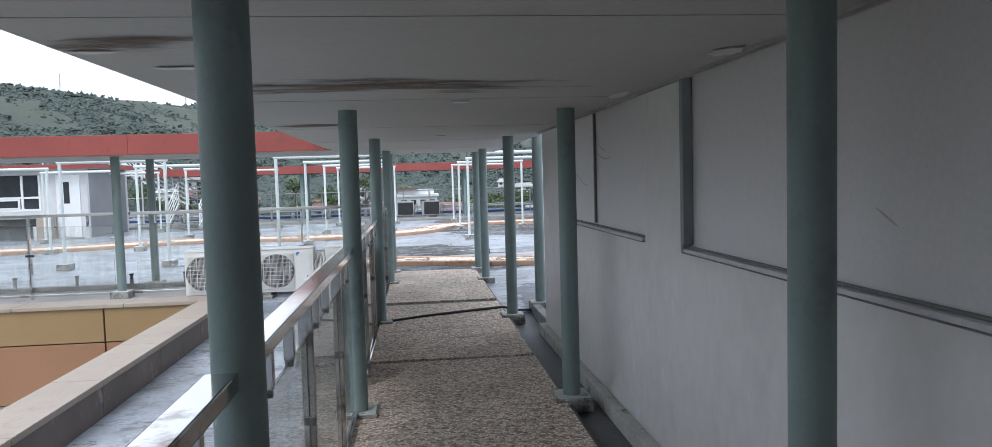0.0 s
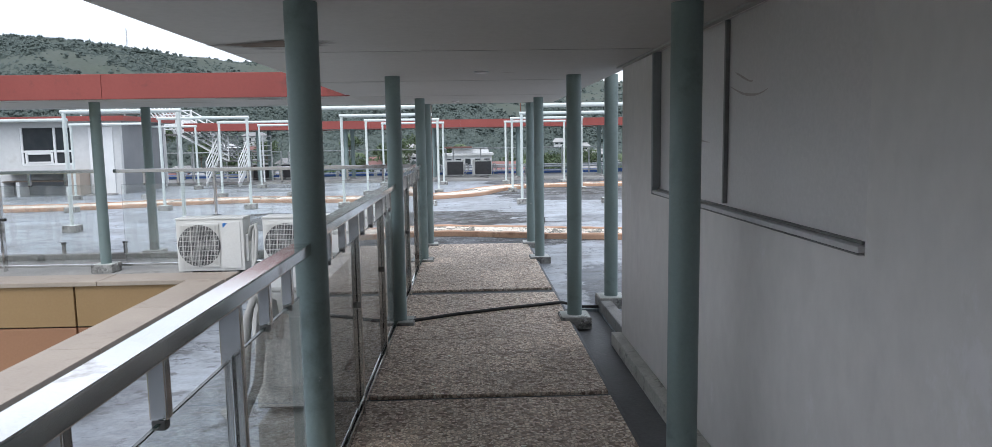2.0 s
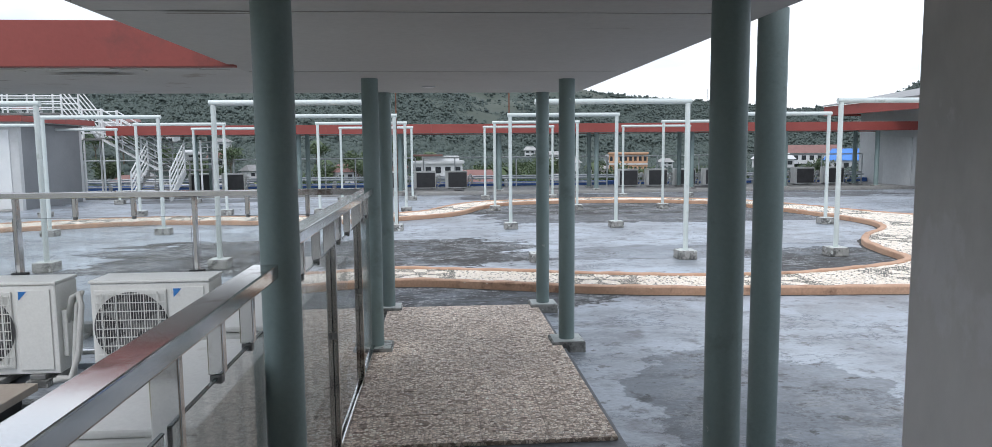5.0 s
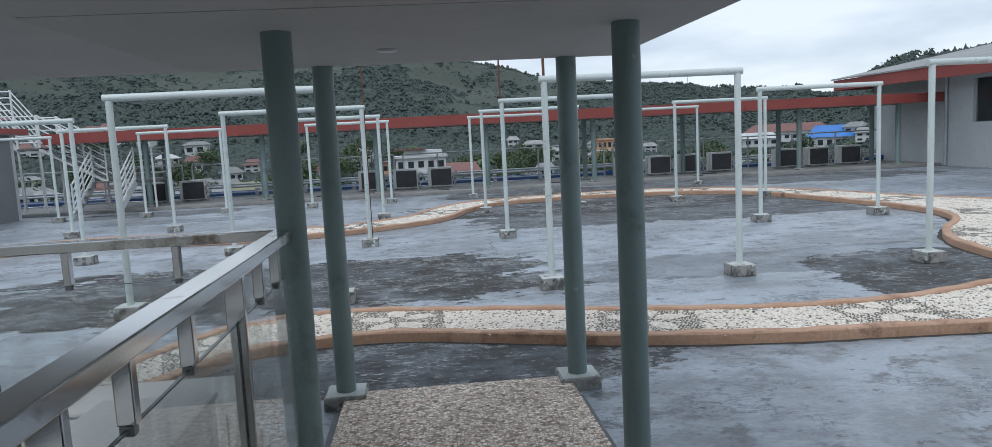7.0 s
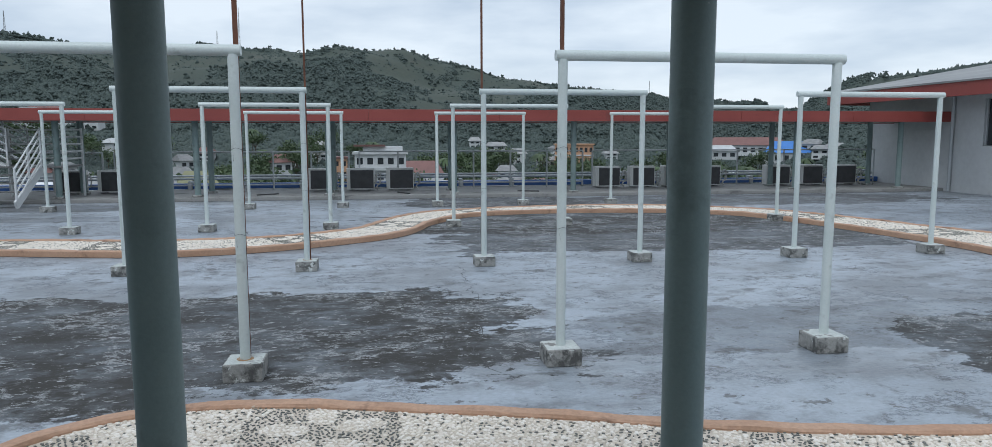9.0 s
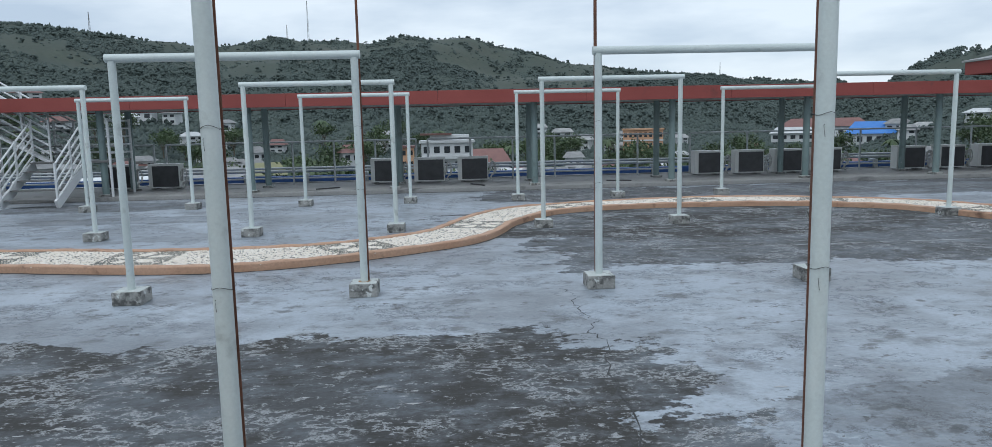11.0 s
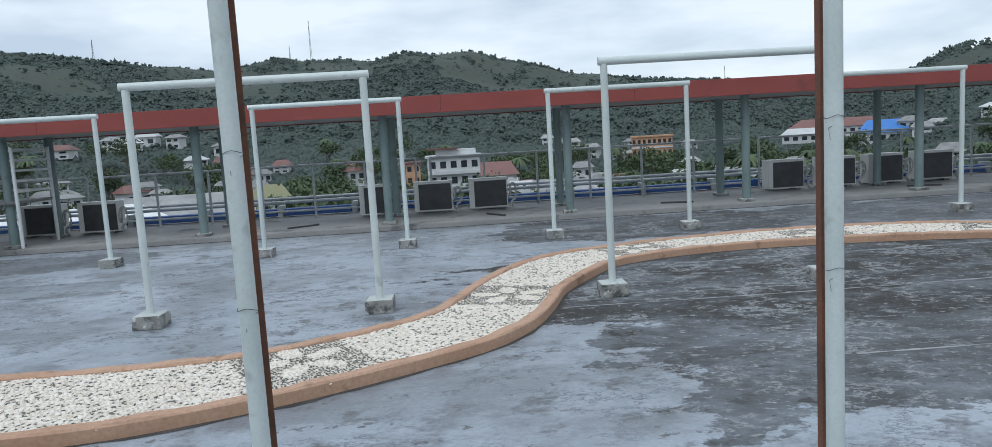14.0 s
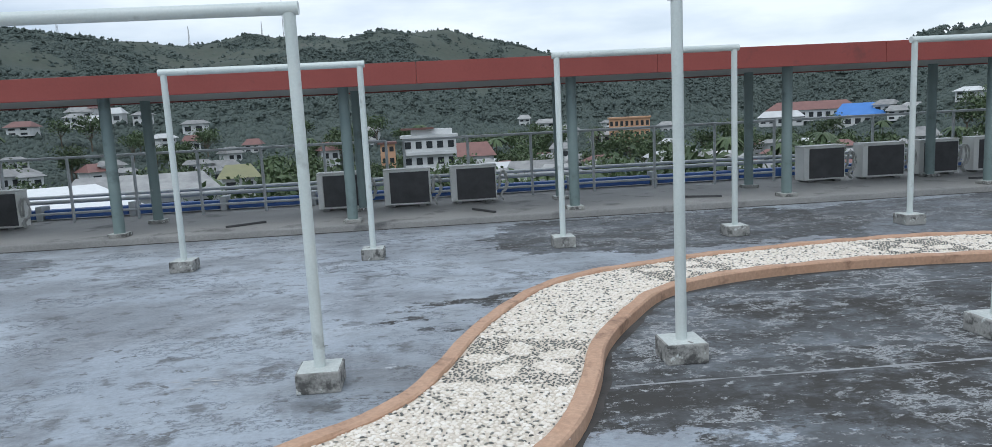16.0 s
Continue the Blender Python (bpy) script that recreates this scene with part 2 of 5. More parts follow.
HOUSE_W = material("house_white", ((0.52, 0.53, 0.53), (0.64, 0.65, 0.65)), 0.8, 0.4, 8, 0.1, stains=(((0.5, 0.5, 0.48), 0.6, 0.75, 0.8),), shift=0.08)
HOUSE_O = material("house_orange", ((0.52, 0.30, 0.18), (0.58, 0.35, 0.22)), 0.8, 0.4, 8, 0.1)
GREY_WALL = material("grey_render", ((0.20, 0.21, 0.22), (0.26, 0.27, 0.28)), 0.8, 0.7, 20, 0.2, coords="World")
ROOF_TIN = material("weathered_tin_roof", ((0.20, 0.20, 0.20), (0.36, 0.36, 0.35)), 0.5, 0.6, 10, 0.1, shift=0.25)
ROOF_RED = material("red_tin_roof", ((0.17, 0.085, 0.075), (0.23, 0.12, 0.105)), 0.6, 0.5, 10, 0.1, shift=0.2)
ROOF_BLUE = material("blue_tin_roof", ((0.06, 0.20, 0.55), (0.08, 0.24, 0.62)), 0.5, 0.5, 10, 0.05)
ROOF_YEL = material("yellow_green_roof", ((0.22, 0.22, 0.12), (0.28, 0.275, 0.15)), 0.6, 0.5, 10, 0.05)
BLUE_PAINT = material("blue_steel_paint", ((0.03, 0.09, 0.30), (0.05, 0.13, 0.38)), 0.5, 1.2, 30, 0.1)
DARK_GLASS = material("dark_window_glass", ((0.03, 0.035, 0.04), (0.05, 0.055, 0.06)), 0.12, 2, 40, 0.0)
EDGE = material("green_glass_edge", ((0.05, 0.08, 0.075), (0.08, 0.11, 0.10)), 0.2, 3, 60, 0.0)
FACE = material("stained_brown_face", ((0.13, 0.105, 0.095), (0.21, 0.175, 0.155)), 0.7, 1.2, 40, 0.2, coords="World", stains=(((0.30, 0.28, 0.26), 0.58, 0.68, 3),))
GLASS = glass("railing_glass", (0.92, 0.955, 0.95))
BARK = material("bark", speck=0.7, colours=((0.10, 0.08, 0.06), (0.16, 0.13, 0.10)), rough=0.9, scale=4, fine=30, bump=0.5)
LEAF = material("tree_leaves", ((0.035, 0.065, 0.025), (0.06, 0.095, 0.04), (0.085, 0.12, 0.05)), 0.6, 0.3, 8, 0.0, island=True, coords="World", shift=0.2)
# hillside foliage: distance haze is mixed into the colour, hence the pale blue-grey green
HAZED_HILL_TREE = material("hazed_hillside_leaves", ((0.058, 0.080, 0.076), (0.074, 0.098, 0.090), (0.080, 0.103, 0.090)), 0.9, 0.02, 1.4, 0.0, island=True, coords="World", speck=0.6)
LAND = material("hillside_grass", ((0.062, 0.077, 0.063), (0.078, 0.090, 0.070)), 0.95, 0.012, 0.5, 0.0, coords="World", speck=0.8,
                stains=(((0.104, 0.096, 0.074), 0.56, 0.68, 0.016), ((0.070, 0.086, 0.066), 0.50, 0.60, 0.06), ((0.058, 0.076, 0.060), 0.54, 0.60, 0.25)))


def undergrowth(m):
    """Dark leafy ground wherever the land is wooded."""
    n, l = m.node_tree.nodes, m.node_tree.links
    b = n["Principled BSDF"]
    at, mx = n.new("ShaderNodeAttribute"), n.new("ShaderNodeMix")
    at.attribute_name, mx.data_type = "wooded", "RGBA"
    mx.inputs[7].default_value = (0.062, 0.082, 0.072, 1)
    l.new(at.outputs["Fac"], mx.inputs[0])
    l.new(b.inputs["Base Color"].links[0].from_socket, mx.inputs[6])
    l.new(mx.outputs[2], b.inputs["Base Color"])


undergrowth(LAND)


def aggregate():
    """Washed-pebble floor tiles: small stones of brown and cream set in grey mortar."""
    m = bpy.data.materials.new("washed_pebble_tile")
    m.use_nodes = True
    n, l = m.node_tree.nodes, m.node_tree.links
    b = n["Principled BSDF"]
    geo = n.new("ShaderNodeNewGeometry")
    vo, ve, no = n.new("ShaderNodeTexVoronoi"), n.new("ShaderNodeTexVoronoi"), n.new("ShaderNodeTexNoise")
    ve.feature = "DISTANCE_TO_EDGE"
    info = n.new("ShaderNodeObjectInfo")
    for t in (vo, ve):
        t.inputs["Scale"].default_value = 50
        l.new(geo.outputs["Position"], t.inputs["Vector"])
    no.inputs["Scale"].default_value, no.inputs["Detail"].default_value = 1.1, 6
    l.new(geo.outputs["Position"], no.inputs["Vector"])
    bw = n.new("ShaderNodeSeparateColor")
    l.new(vo.outputs["Color"], bw.inputs[0])
    r1 = n.new("ShaderNodeValToRGB")
    e = r1.color_ramp.elements
    e[0].position, e[0].color = 0.0, (0.22, 0.155, 0.115, 1)
    e[1].position, e[1].color = 1.0, (0.96, 0.87, 0.77, 1)
    for p, c in ((0.28, (0.60, 0.475, 0.375, 1)), (0.65, (0.86, 0.735, 0.62, 1))):
        x = e.new(p)
        x.color = c
    l.new(bw.outputs[0], r1.inputs[0])
    edge = n.new("ShaderNodeMapRange")
    edge.inputs["From Max"].default_value = 0.13
    l.new(ve.outputs["Distance"], edge.inputs["Value"])
    mx = n.new("ShaderNodeMix")
    mx.data_type = "RGBA"
    mx.inputs[6].default_value = (0.32, 0.255, 0.205, 1)
    l.new(edge.outputs[0], mx.inputs[0])
    l.new(r1.outputs[0], mx.inputs[7])
    st = n.new("ShaderNodeMapRange")
    st.inputs["From Min"].default_value, st.inputs["From Max"].default_value = 0.35, 0.7
    st.inputs["To Min"].default_value, st.inputs["To Max"].default_value = 0.95, 1.20
    l.new(no.outputs[0], st.inputs["Value"])
    hs = n.new("ShaderNodeHueSaturation")
    mm = n.new("ShaderNodeMath")
    mm.operation = "MULTIPLY"
    l.new(st.outputs[0], mm.inputs[0])
    l.new(ramp_obj(n, l, info, 0.92, 1.08), mm.inputs[1])
    l.new(mm.outputs[0], hs.inputs["Value"])
    l.new(mx.outputs[2], hs.inputs["Color"])
    l.new(hs.outputs[0], b.inputs["Base Color"])
    b.inputs["Roughness"].default_value = 0.7
    bp = n.new("ShaderNodeBump")
    bp.inputs["Strength"].default_value, bp.inputs["Distance"].default_value = 0.6, 0.006
    l.new(edge.outputs[0], bp.inputs["Height"])
    l.new(bp.outputs[0], b.inputs["Normal"])
    return m


AGGREGATE = aggregate()


def deck_material():
    """Blue-grey roof coating, worn through to dark damp concrete in broad patches."""
    m = material("roof_membrane", speck=0.7, colours=((0.31, 0.352, 0.402), (0.425, 0.47, 0.522)), rough=0.38, scale=0.40, fine=30, bump=0.35, coords="World", rough_var=0.2, stretch=(0.95, 1.2, 1),
                 stains=(((0.225, 0.245, 0.27), 0.45, 0.60, 0.6), ((0.205, 0.222, 0.245), 0.51, 0.63, 1.7), ((0.14, 0.15, 0.16), 0.56, 0.63, 2.8), ((0.125, 0.13, 0.135), 0.60, 0.625, 6.0), ((0.47, 0.49, 0.51), 0.67, 0.70, 4.5)))
    n, l = m.node_tree.nodes, m.node_tree.links
    b = n["Principled BSDF"]
    old = b.inputs["Base Color"].links[0].from_socket
    geo, sep = n.new("ShaderNodeNewGeometry"), n.new("ShaderNodeSeparateXYZ")
    l.new(geo.outputs["Position"], sep.inputs[0])

    def math_node(op, a, c=0.0):
        t = n.new("ShaderNodeMath")
        t.operation = op
        for k, v in enumerate((a, c)):
            if isinstance(v, (int, float)):
                t.inputs[k].default_value = v
            else:
                l.new(v, t.inputs[k])
        return t.outputs[0]

    def tex(scale, detail, stretch=(1, 1, 1), rough=0.65):
        t, mp = n.new("ShaderNodeTexNoise"), n.new("ShaderNodeMapping")
        mp.inputs["Scale"].default_value = stretch
        l.new(geo.outputs["Position"], mp.inputs["Vector"])
        l.new(mp.outputs[0], t.inputs["Vector"])
        t.inputs["Scale"].default_value, t.inputs["Detail"].default_value, t.inputs["Roughness"].default_value = scale, detail, rough
        return t.outputs[0]

    def smooth(v, lo, hi, a=0.0, c=1.0):
        r = n.new("ShaderNodeMapRange")
        r.inputs["From Min"].default_value, r.inputs["From Max"].default_value = lo, hi
        r.inputs["To Min"].default_value, r.inputs["To Max"].default_value = a, c
        l.new(v, r.inputs["Value"])
        return r.outputs[0]

    wob = smooth(tex(0.8, 12, (0.9, 1.25, 1), 0.72), 0.2, 0.8, -0.6, 0.6)
    mask = None
    for cx, cy, rx, ry, amount in ((-1.25, 17.0, 3.05, 1.6, 1.0), (5.0, 24.35, 4.2, 1.75, 1.0), (5.3, 22.3, 3.7, 1.7, 0.85), (2.6, 9.9, 0.8, 1.5, 0.5), (0.4, 13.65, 1.9, 0.6, 0.9), (5.9, 15.7, 1.1, 1.1, 0.95), (3.4, 28.6, 2.2, 1.3, 0.9), (9.5, 28.4, 5.0, 1.5, 0.75), (-6.5, 28.6, 2.2, 0.8, 0.6), (0.05, 23.75, 0.35, 0.4, 0.22), (-5.2, 26.2, 1.6, 0.45, 0.45), (4.6, 16.6, 2.2, 0.7, 0.35), (3.4, 25.55, 2.6, 0.35, 1.0)):
        dx = math_node("DIVIDE", math_node("SUBTRACT", sep.outputs[0], cx), rx)
        dy = math_node("DIVIDE", math_node("SUBTRACT", sep.outputs[1], cy), ry)
        dx2, dy2 = math_node("MULTIPLY", dx, dx), math_node("MULTIPLY", dy, dy)
        d = math_node("SQRT", math_node("SQRT", math_node("ADD", math_node("MULTIPLY", dx2, dx2), math_node("MULTIPLY", dy2, dy2))))
        v = smooth(math_node("ADD", d, math_node("MULTIPLY", wob, 0.8)), 1.03, 1.0, 0.0, amount)
        mask = v if mask is None else math_node("MAXIMUM", mask, v)
    # worn concrete: broad bays of remaining coat, short streaks, crackle of pale scale
    bays = smooth(tex(0.7, 10, (0.9, 1.2, 1), 0.70), 0.40, 0.54, 0.72, 1.0)
    streak = smooth(tex(2.6, 12, (0.9, 1.2, 1), 0.74), 0.40, 0.52, 0.74, 1.0)
    worn = math_node("MULTIPLY", mask, math_node("MULTIPLY", bays, streak))
    crackle = math_node("ABSOLUTE", math_node("SUBTRACT", tex(3.2, 10, (0.9, 1.3, 1), 0.74), 0.5))
    lines_ = math_node("MULTIPLY", smooth(crackle, 0.020, 0.012), smooth(tex(1.1, 6), 0.50, 0.55))
    flecks = smooth(tex(11.0, 9, (0.8, 1.3, 1), 0.78), 0.575, 0.60)
    scale_ = math_node("MULTIPLY", smooth(tex(3.4, 12, (0.85, 1.25, 1), 0.80), 0.585, 0.61), 0.8)
    spots = math_node("MULTIPLY", mask, math_node("MAXIMUM", scale_, math_node("MAXIMUM", lines_, flecks)))
    # short dark chips in the sound coat
    chips = smooth(tex(4.0, 12, (0.75, 1.5, 1), 0.78), 0.60, 0.63)
    chips = math_node("MULTIPLY", chips, smooth(tex(0.7, 8), 0.46, 0.62, 0.0, 0.65))
    rim = math_node("ABSOLUTE", math_node("SUBTRACT", tex(1.5, 12, (0.85, 1.3, 1), 0.78), 0.5))
    rim = math_node("MULTIPLY", smooth(rim, 0.014, 0.007), smooth(tex(0.9, 8), 0.47, 0.56, 0.0, 0.65))
    chips = math_node("MAXIMUM", chips, rim)
    pale = math_node("MULTIPLY", smooth(tex(1.3, 12, (0.8, 1.3, 1), 0.75), 0.53, 0.64), 0.40)
    mix0, mix1, mix2, mix3 = (n.new("ShaderNodeMix") for _ in range(4))
    for m_ in (mix0, mix1, mix2, mix3):
        m_.data_type = "RGBA"
    mix3.inputs[7].default_value = (0.47, 0.51, 0.55, 1)
    mix0.inputs[7].default_value = (0.10, 0.105, 0.115, 1)
    mix1.inputs[7].default_value = (0.062, 0.060, 0.057, 1)
    mix2.inputs[7].default_value = (0.34, 0.35, 0.355, 1)
    for fac, src, mx in ((pale, old, mix3), (chips, mix3.outputs[2], mix0), (worn, mix0.outputs[2], mix1), (spots, mix1.outputs[2], mix2)):
        l.new(fac, mx.inputs[0])
        l.new(src, mx.inputs[6])
    l.new(mix2.outputs[2], b.inputs["Base Color"])
    rough_old = b.inputs["Roughness"].links[0].from_socket
    dull = n.new("ShaderNodeMix")
    dull.inputs[3].default_value = 0.92
    l.new(math_node("MAXIMUM", math_node("MULTIPLY", mask, 0.9), chips), dull.inputs[0])
    l.new(rough_old, dull.inputs[2])
    l.new(dull.outputs[0], b.inputs["Roughness"])
    l.new(smooth(mask, 0.0, 1.0, 0.5, 0.12), b.inputs["Specular IOR Level"])
    return m


ROOF = deck_material()


# ---- mesh helpers ----
def shape():
    return bmesh.new()


def box(bm, x0, x1, y0, y1, z0, z1, bevel=0.0, turn=0.0):
    m = Matrix.Translation(((x0 + x1) / 2, (y0 + y1) / 2, (z0 + z1) / 2)) @ Matrix.Rotation(radians(turn), 4, "Z")
    g = bmesh.ops.create_cube(bm, size=1, matrix=m @ Matrix.Diagonal((x1 - x0, y1 - y0, z1 - z0, 1)))
    if bevel:
        edges = list({e for v in g["verts"] for e in v.link_edges})
        bmesh.ops.bevel(bm, geom=edges, offset=bevel, segments=2, affect="EDGES", profile=0.6)
    return bm


def rod(bm, a, c, r, seg=16, r2=None):
    a, c = Vector(a), Vector(c)
    d = c - a
    m = Matrix.Translation((a + c) / 2) @ d.to_track_quat("Z", "Y").to_matrix().to_4x4()
    bmesh.ops.create_cone(bm, cap_ends=True, segments=seg, radius1=r, radius2=r if r2 is None else r2, depth=d.length, matrix=m)
    return bm


def bar(bm, a, c, w, h):
    """A square bar from a to c, w wide and h high."""
    a, c = Vector(a), Vector(c)
    d = c - a
    m = Matrix.Translation((a + c) / 2) @ d.to_track_quat("Z", "Y").to_matrix().to_4x4()
    bmesh.ops.create_cube(bm, size=1, matrix=m @ Matrix.Diagonal((w, h, d.length, 1)))
    return bm


def part(name, bm, mat, parent=None, label="", smooth=None):
    """Links a bmesh as one mesh object, under a thing or a part."""
    me = bpy.data.meshes.new(name)
    if smooth:
        for f in bm.faces:
            f.smooth = True
        for e in bm.edges:
            e.smooth = len(e.link_faces) < 2 or e.calc_face_angle(0) < radians(smooth)
    bm.to_mesh(me)
    bm.free()
    me.materials.append(mat)
    ob = new(name, me)
    ob.parent = parent
    if label:
        tagged(ob, label)
    return ob


def thing(name, label, category, at=(0, 0, 0), turn=0, group="", kind=""):
    ob = new(name)
    ob.empty_display_size = 0.2
    ob.matrix_basis = pose(*at, 0, 0, turn)
    return tagged(ob, label, category, group, kind)


def tube(bm, pts, r, seg=8):
    """A bent pipe along points."""
    rings = []
    pts = [Vector(p) for p in pts]
    for i, p in enumerate(pts):
        d = (pts[min(i + 1, len(pts) - 1)] - pts[max(i - 1, 0)]).normalized()
        q = d.to_track_quat("Z", "Y")
        rings.append([bm.verts.new(p + q @ Vector((r * math.cos(2 * math.pi * k / seg), r * math.sin(2 * math.pi * k / seg), 0))) for k in range(seg)])
    for a, c in zip(rings, rings[1:]):
        for k in range(seg):
            bm.faces.new((a[k], a[(k + 1) % seg], c[(k + 1) % seg], c[k]))
    bm.faces.new(rings[0][::-1])
    bm.faces.new(rings[-1])
    return bm


def spline(pts, step=0.12, closed=False):
    """A smooth line through plan points."""
    p = [Vector(q) for q in pts]
    n = len(p)
    out = []
    for i in range(n if closed else n - 1):
        if closed:
            a, b, c, d = p[i - 1], p[i], p[(i + 1) % n], p[(i + 2) % n]
        else:
            a, b, c, d = p[max(i - 1, 0)], p[i], p[i + 1], p[min(i + 2, n - 1)]
        k = max(2, int((c - b).length / step))
        for j in range(k):
            t = j / k
            out.append(0.5 * ((2 * b) + (c - a) * t + (2 * a - 5 * b + 4 * c - d) * t * t + (3 * b - a - 3 * c + d) * t ** 3))
    if not closed:
        out.append(p[-1])
    return out


# ---- structure: roof deck, void, building wall, canopies ----
# roof deck, in strips round the light well
WELL_X0, WELL_X1, WELL_Y1 = -13.0, -2.30, 10.45
deck = shape()
box(deck, -14.0, 16.7, 11.62, 33.4, -0.4, 0.0)
box(deck, -14.0, -2.9, 10.85, 11.62, -0.4, 0.0)
box(deck, 0.05, 16.7, 10.85, 11.62, -0.4, 0.0)
box(deck, -2.9, 0.05, 10.85, 11.62, -0.4, -0.035)
box(deck, 1.521, 1.83, 9.1, 10.85, -0.4, 0.0)
box(deck, 1.83, 16.7, 8.0, 10.85, -0.4, 0.0)
box(deck, -1.0, 1.52, 10.2, 10.85, -0.4, -0.041)
tagged(part("floor", deck, ROOF), "weathered blue-grey waterproofed flat roof deck with dark stains", "roof deck", kind="structure")
lane = shape()
box(lane, -1.93, -0.301, -6.0, 10.2, -0.5, -0.191)
box(lane, -1.93, -1.0, 10.201, 10.85, -0.5, -0.18)
tagged(part("gutter_lane", lane, ROOF), "damp blue-grey coated strip between parapet and walkway", "gutter", kind="structure")
gut = shape()
box(gut, -0.30, 0.02, -6.0, 10.2, -0.5, -0.19)
box(gut, 1.44, 1.83, -6.0, 9.1, -0.5, -0.03)
tagged(part("gutter_floor", gut, GUTTER), "dark damp concrete gutter beside the walkway", "gutter", kind="structure")
arm = shape()
box(arm, -14.0, -2.3, 10.86, 12.45, -0.02, 0.03, 0.01)
tagged(part("side_walkway", arm, SLAB), "pale concrete strip under the side canopy", "pavement", kind="structure")
kerb = shape()
box(kerb, -14.0, -1.1, 12.45, 12.57, -0.02, 0.10, 0.015)
box(kerb, 1.83, 1.93, 8.05, 9.02, -0.02, 0.09, 0.012)
tagged(part("low_kerb", kerb, SLAB), "low stained concrete upstand along the side walkway", "kerb", kind="structure")
# block below the roof, closing the building down to the street
body = shape()
box(body, -14.0, -13.0, -6.0, 33.4, -17.0, -0.4)
box(body, -13.0, 30.0, 10.86, 33.4, -17.0, -0.41)
box(body, -1.87, 30.0, -6.0, 10.86, -17.0, -0.51)
tagged(part("building_block", body, GREY_WALL), "grey rendered walls of the building below the roof", "building", kind="structure")
wellf = shape()
box(wellf, -13.0, -1.87, -6.0, 10.86, -3.2, -3.0)
tagged(part("light_well_floor", wellf, ROOF_YEL), "dull yellow lower roof in the light well", "roof", kind="structure")
# out-of-view wall, added to block sky light from the near end of the walkway
westw = shape()
box(westw, -2.62, -2.34, -6.0, 0.6, -3.0, 3.4)
tagged(part("wall_west", westw, WALL), "unseen white wall added to shade the start of the walkway", "wall", kind="structure")
backw = shape()
box(backw, -13.0, 1.95, -6.3, -6.0, -3.2, 2.9)
tagged(part("wall_south", backw, WALL), "plain white wall closing the walkway", "wall", kind="structure")

# light well: clad far wall and parapet with coping
well = thing("light_well_wall", "ochre and terracotta clad wall under a beige coping", "wall", kind="structure")
PW = 1.452
for i in range(8):
    x1 = WELL_X1 - 0.02 - (i * PW) + 0.26
    x0 = x1 - PW + 0.02
    x1 = min(x1, WELL_X1)
    part("panel", box(shape(), x0, x1, 10.45, 10.5, -0.385, 0.06, 0.006), GOLD, well)
    part("panel", box(shape(), x0, x1, 10.452, 10.5, -1.15, -0.40, 0.006), ORANGE, well)
    part("panel", box(shape(), x0, x1, 10.454, 10.5, -3.0, -1.165, 0.006), COPING, well)
part("backing", box(shape(), -13, -2.0, 10.5, 10.86, -3.0, 0.05), BLACK, well)
for i in range(8):
    x1 = -1.90 - i * 1.35
    part("coping_slab", box(shape(), x1 - 1.342, x1, 10.42, 10.87, 0.05, 0.10, 0.008), COPING, well)
par = thing("parapet", "beige tiled parapet with a stained grey inner face", "parapet", kind="structure")
part("core", box(shape(), -2.28, -1.957, -6.0, 10.42, -3.0, 0.05), GREY_WALL, par)
for i in range(14):
    y1 = 10.41 - i * 1.30
    y0 = max(y1 - 1.292, -6.0)
    if y1 < -5.9:
        break
    part("coping_slab", box(shape(), -2.31, -1.92, y0, y1, 0.05, 0.10, 0.008), COPING, par)
    part("face_tile", box(shape(), -1.955, -1.93, y0, y1, -0.19, 0.048, 0.004), FACE, par)

# walkway substructure; its tiles come last
sub = shape()
box(sub, 0.06, 1.52, -6.0, 12.70, -0.12, 0.035, 0.01)
walkway = tagged(part("walkway", sub, GUTTER), "raised walkway of brown washed-pebble tiles with dark joints", "walkway", kind="structure")

# building wall beside the walkway, with boarded windows
wall = shape()
WX = 1.82
for y0, y1, z0, z1 in ((-6.0, 8.04, 0.0, 1.176), (4.06, 4.69, 1.176, 2.02), (7.08, 8.04, 1.176, 2.02), (-6.0, -5.0, 1.176, 2.02)):
    box(wall, WX, WX + 0.22, y0, y1, z0, z1)
box(wall, WX, WX + 0.22, -6.0, 8.04, 2.021, 2.35)
box(wall, WX + 0.221, 16.6, 7.82, 8.04, 0.0, 2.6)
box(wall, 16.4, 16.6, -6.0, 7.819, 0.0, 2.6)
box(wall, WX + 0.221, 16.399, -6.2, -6.0, 0.0, 2.6)
tagged(part("wall_east", wall, WALL), "white painted building wall with faint streaks", "wall", kind="structure")
lid = shape()
box(lid, WX + 0.222, 16.39, -5.99, 7.81, 2.30, 2.50)
tagged(part("building_roof", lid, SLAB), "plain grey concrete roof of the building", "roof", kind="structure")
base = shape()
box(base, 1.74, 1.818, -6.0, 8.04, -0.03, 0.07, 0.008)
tagged(part("baseboard", base, PLINTH), "rough white plinth at the foot of the wall", "baseboard", kind="structure")


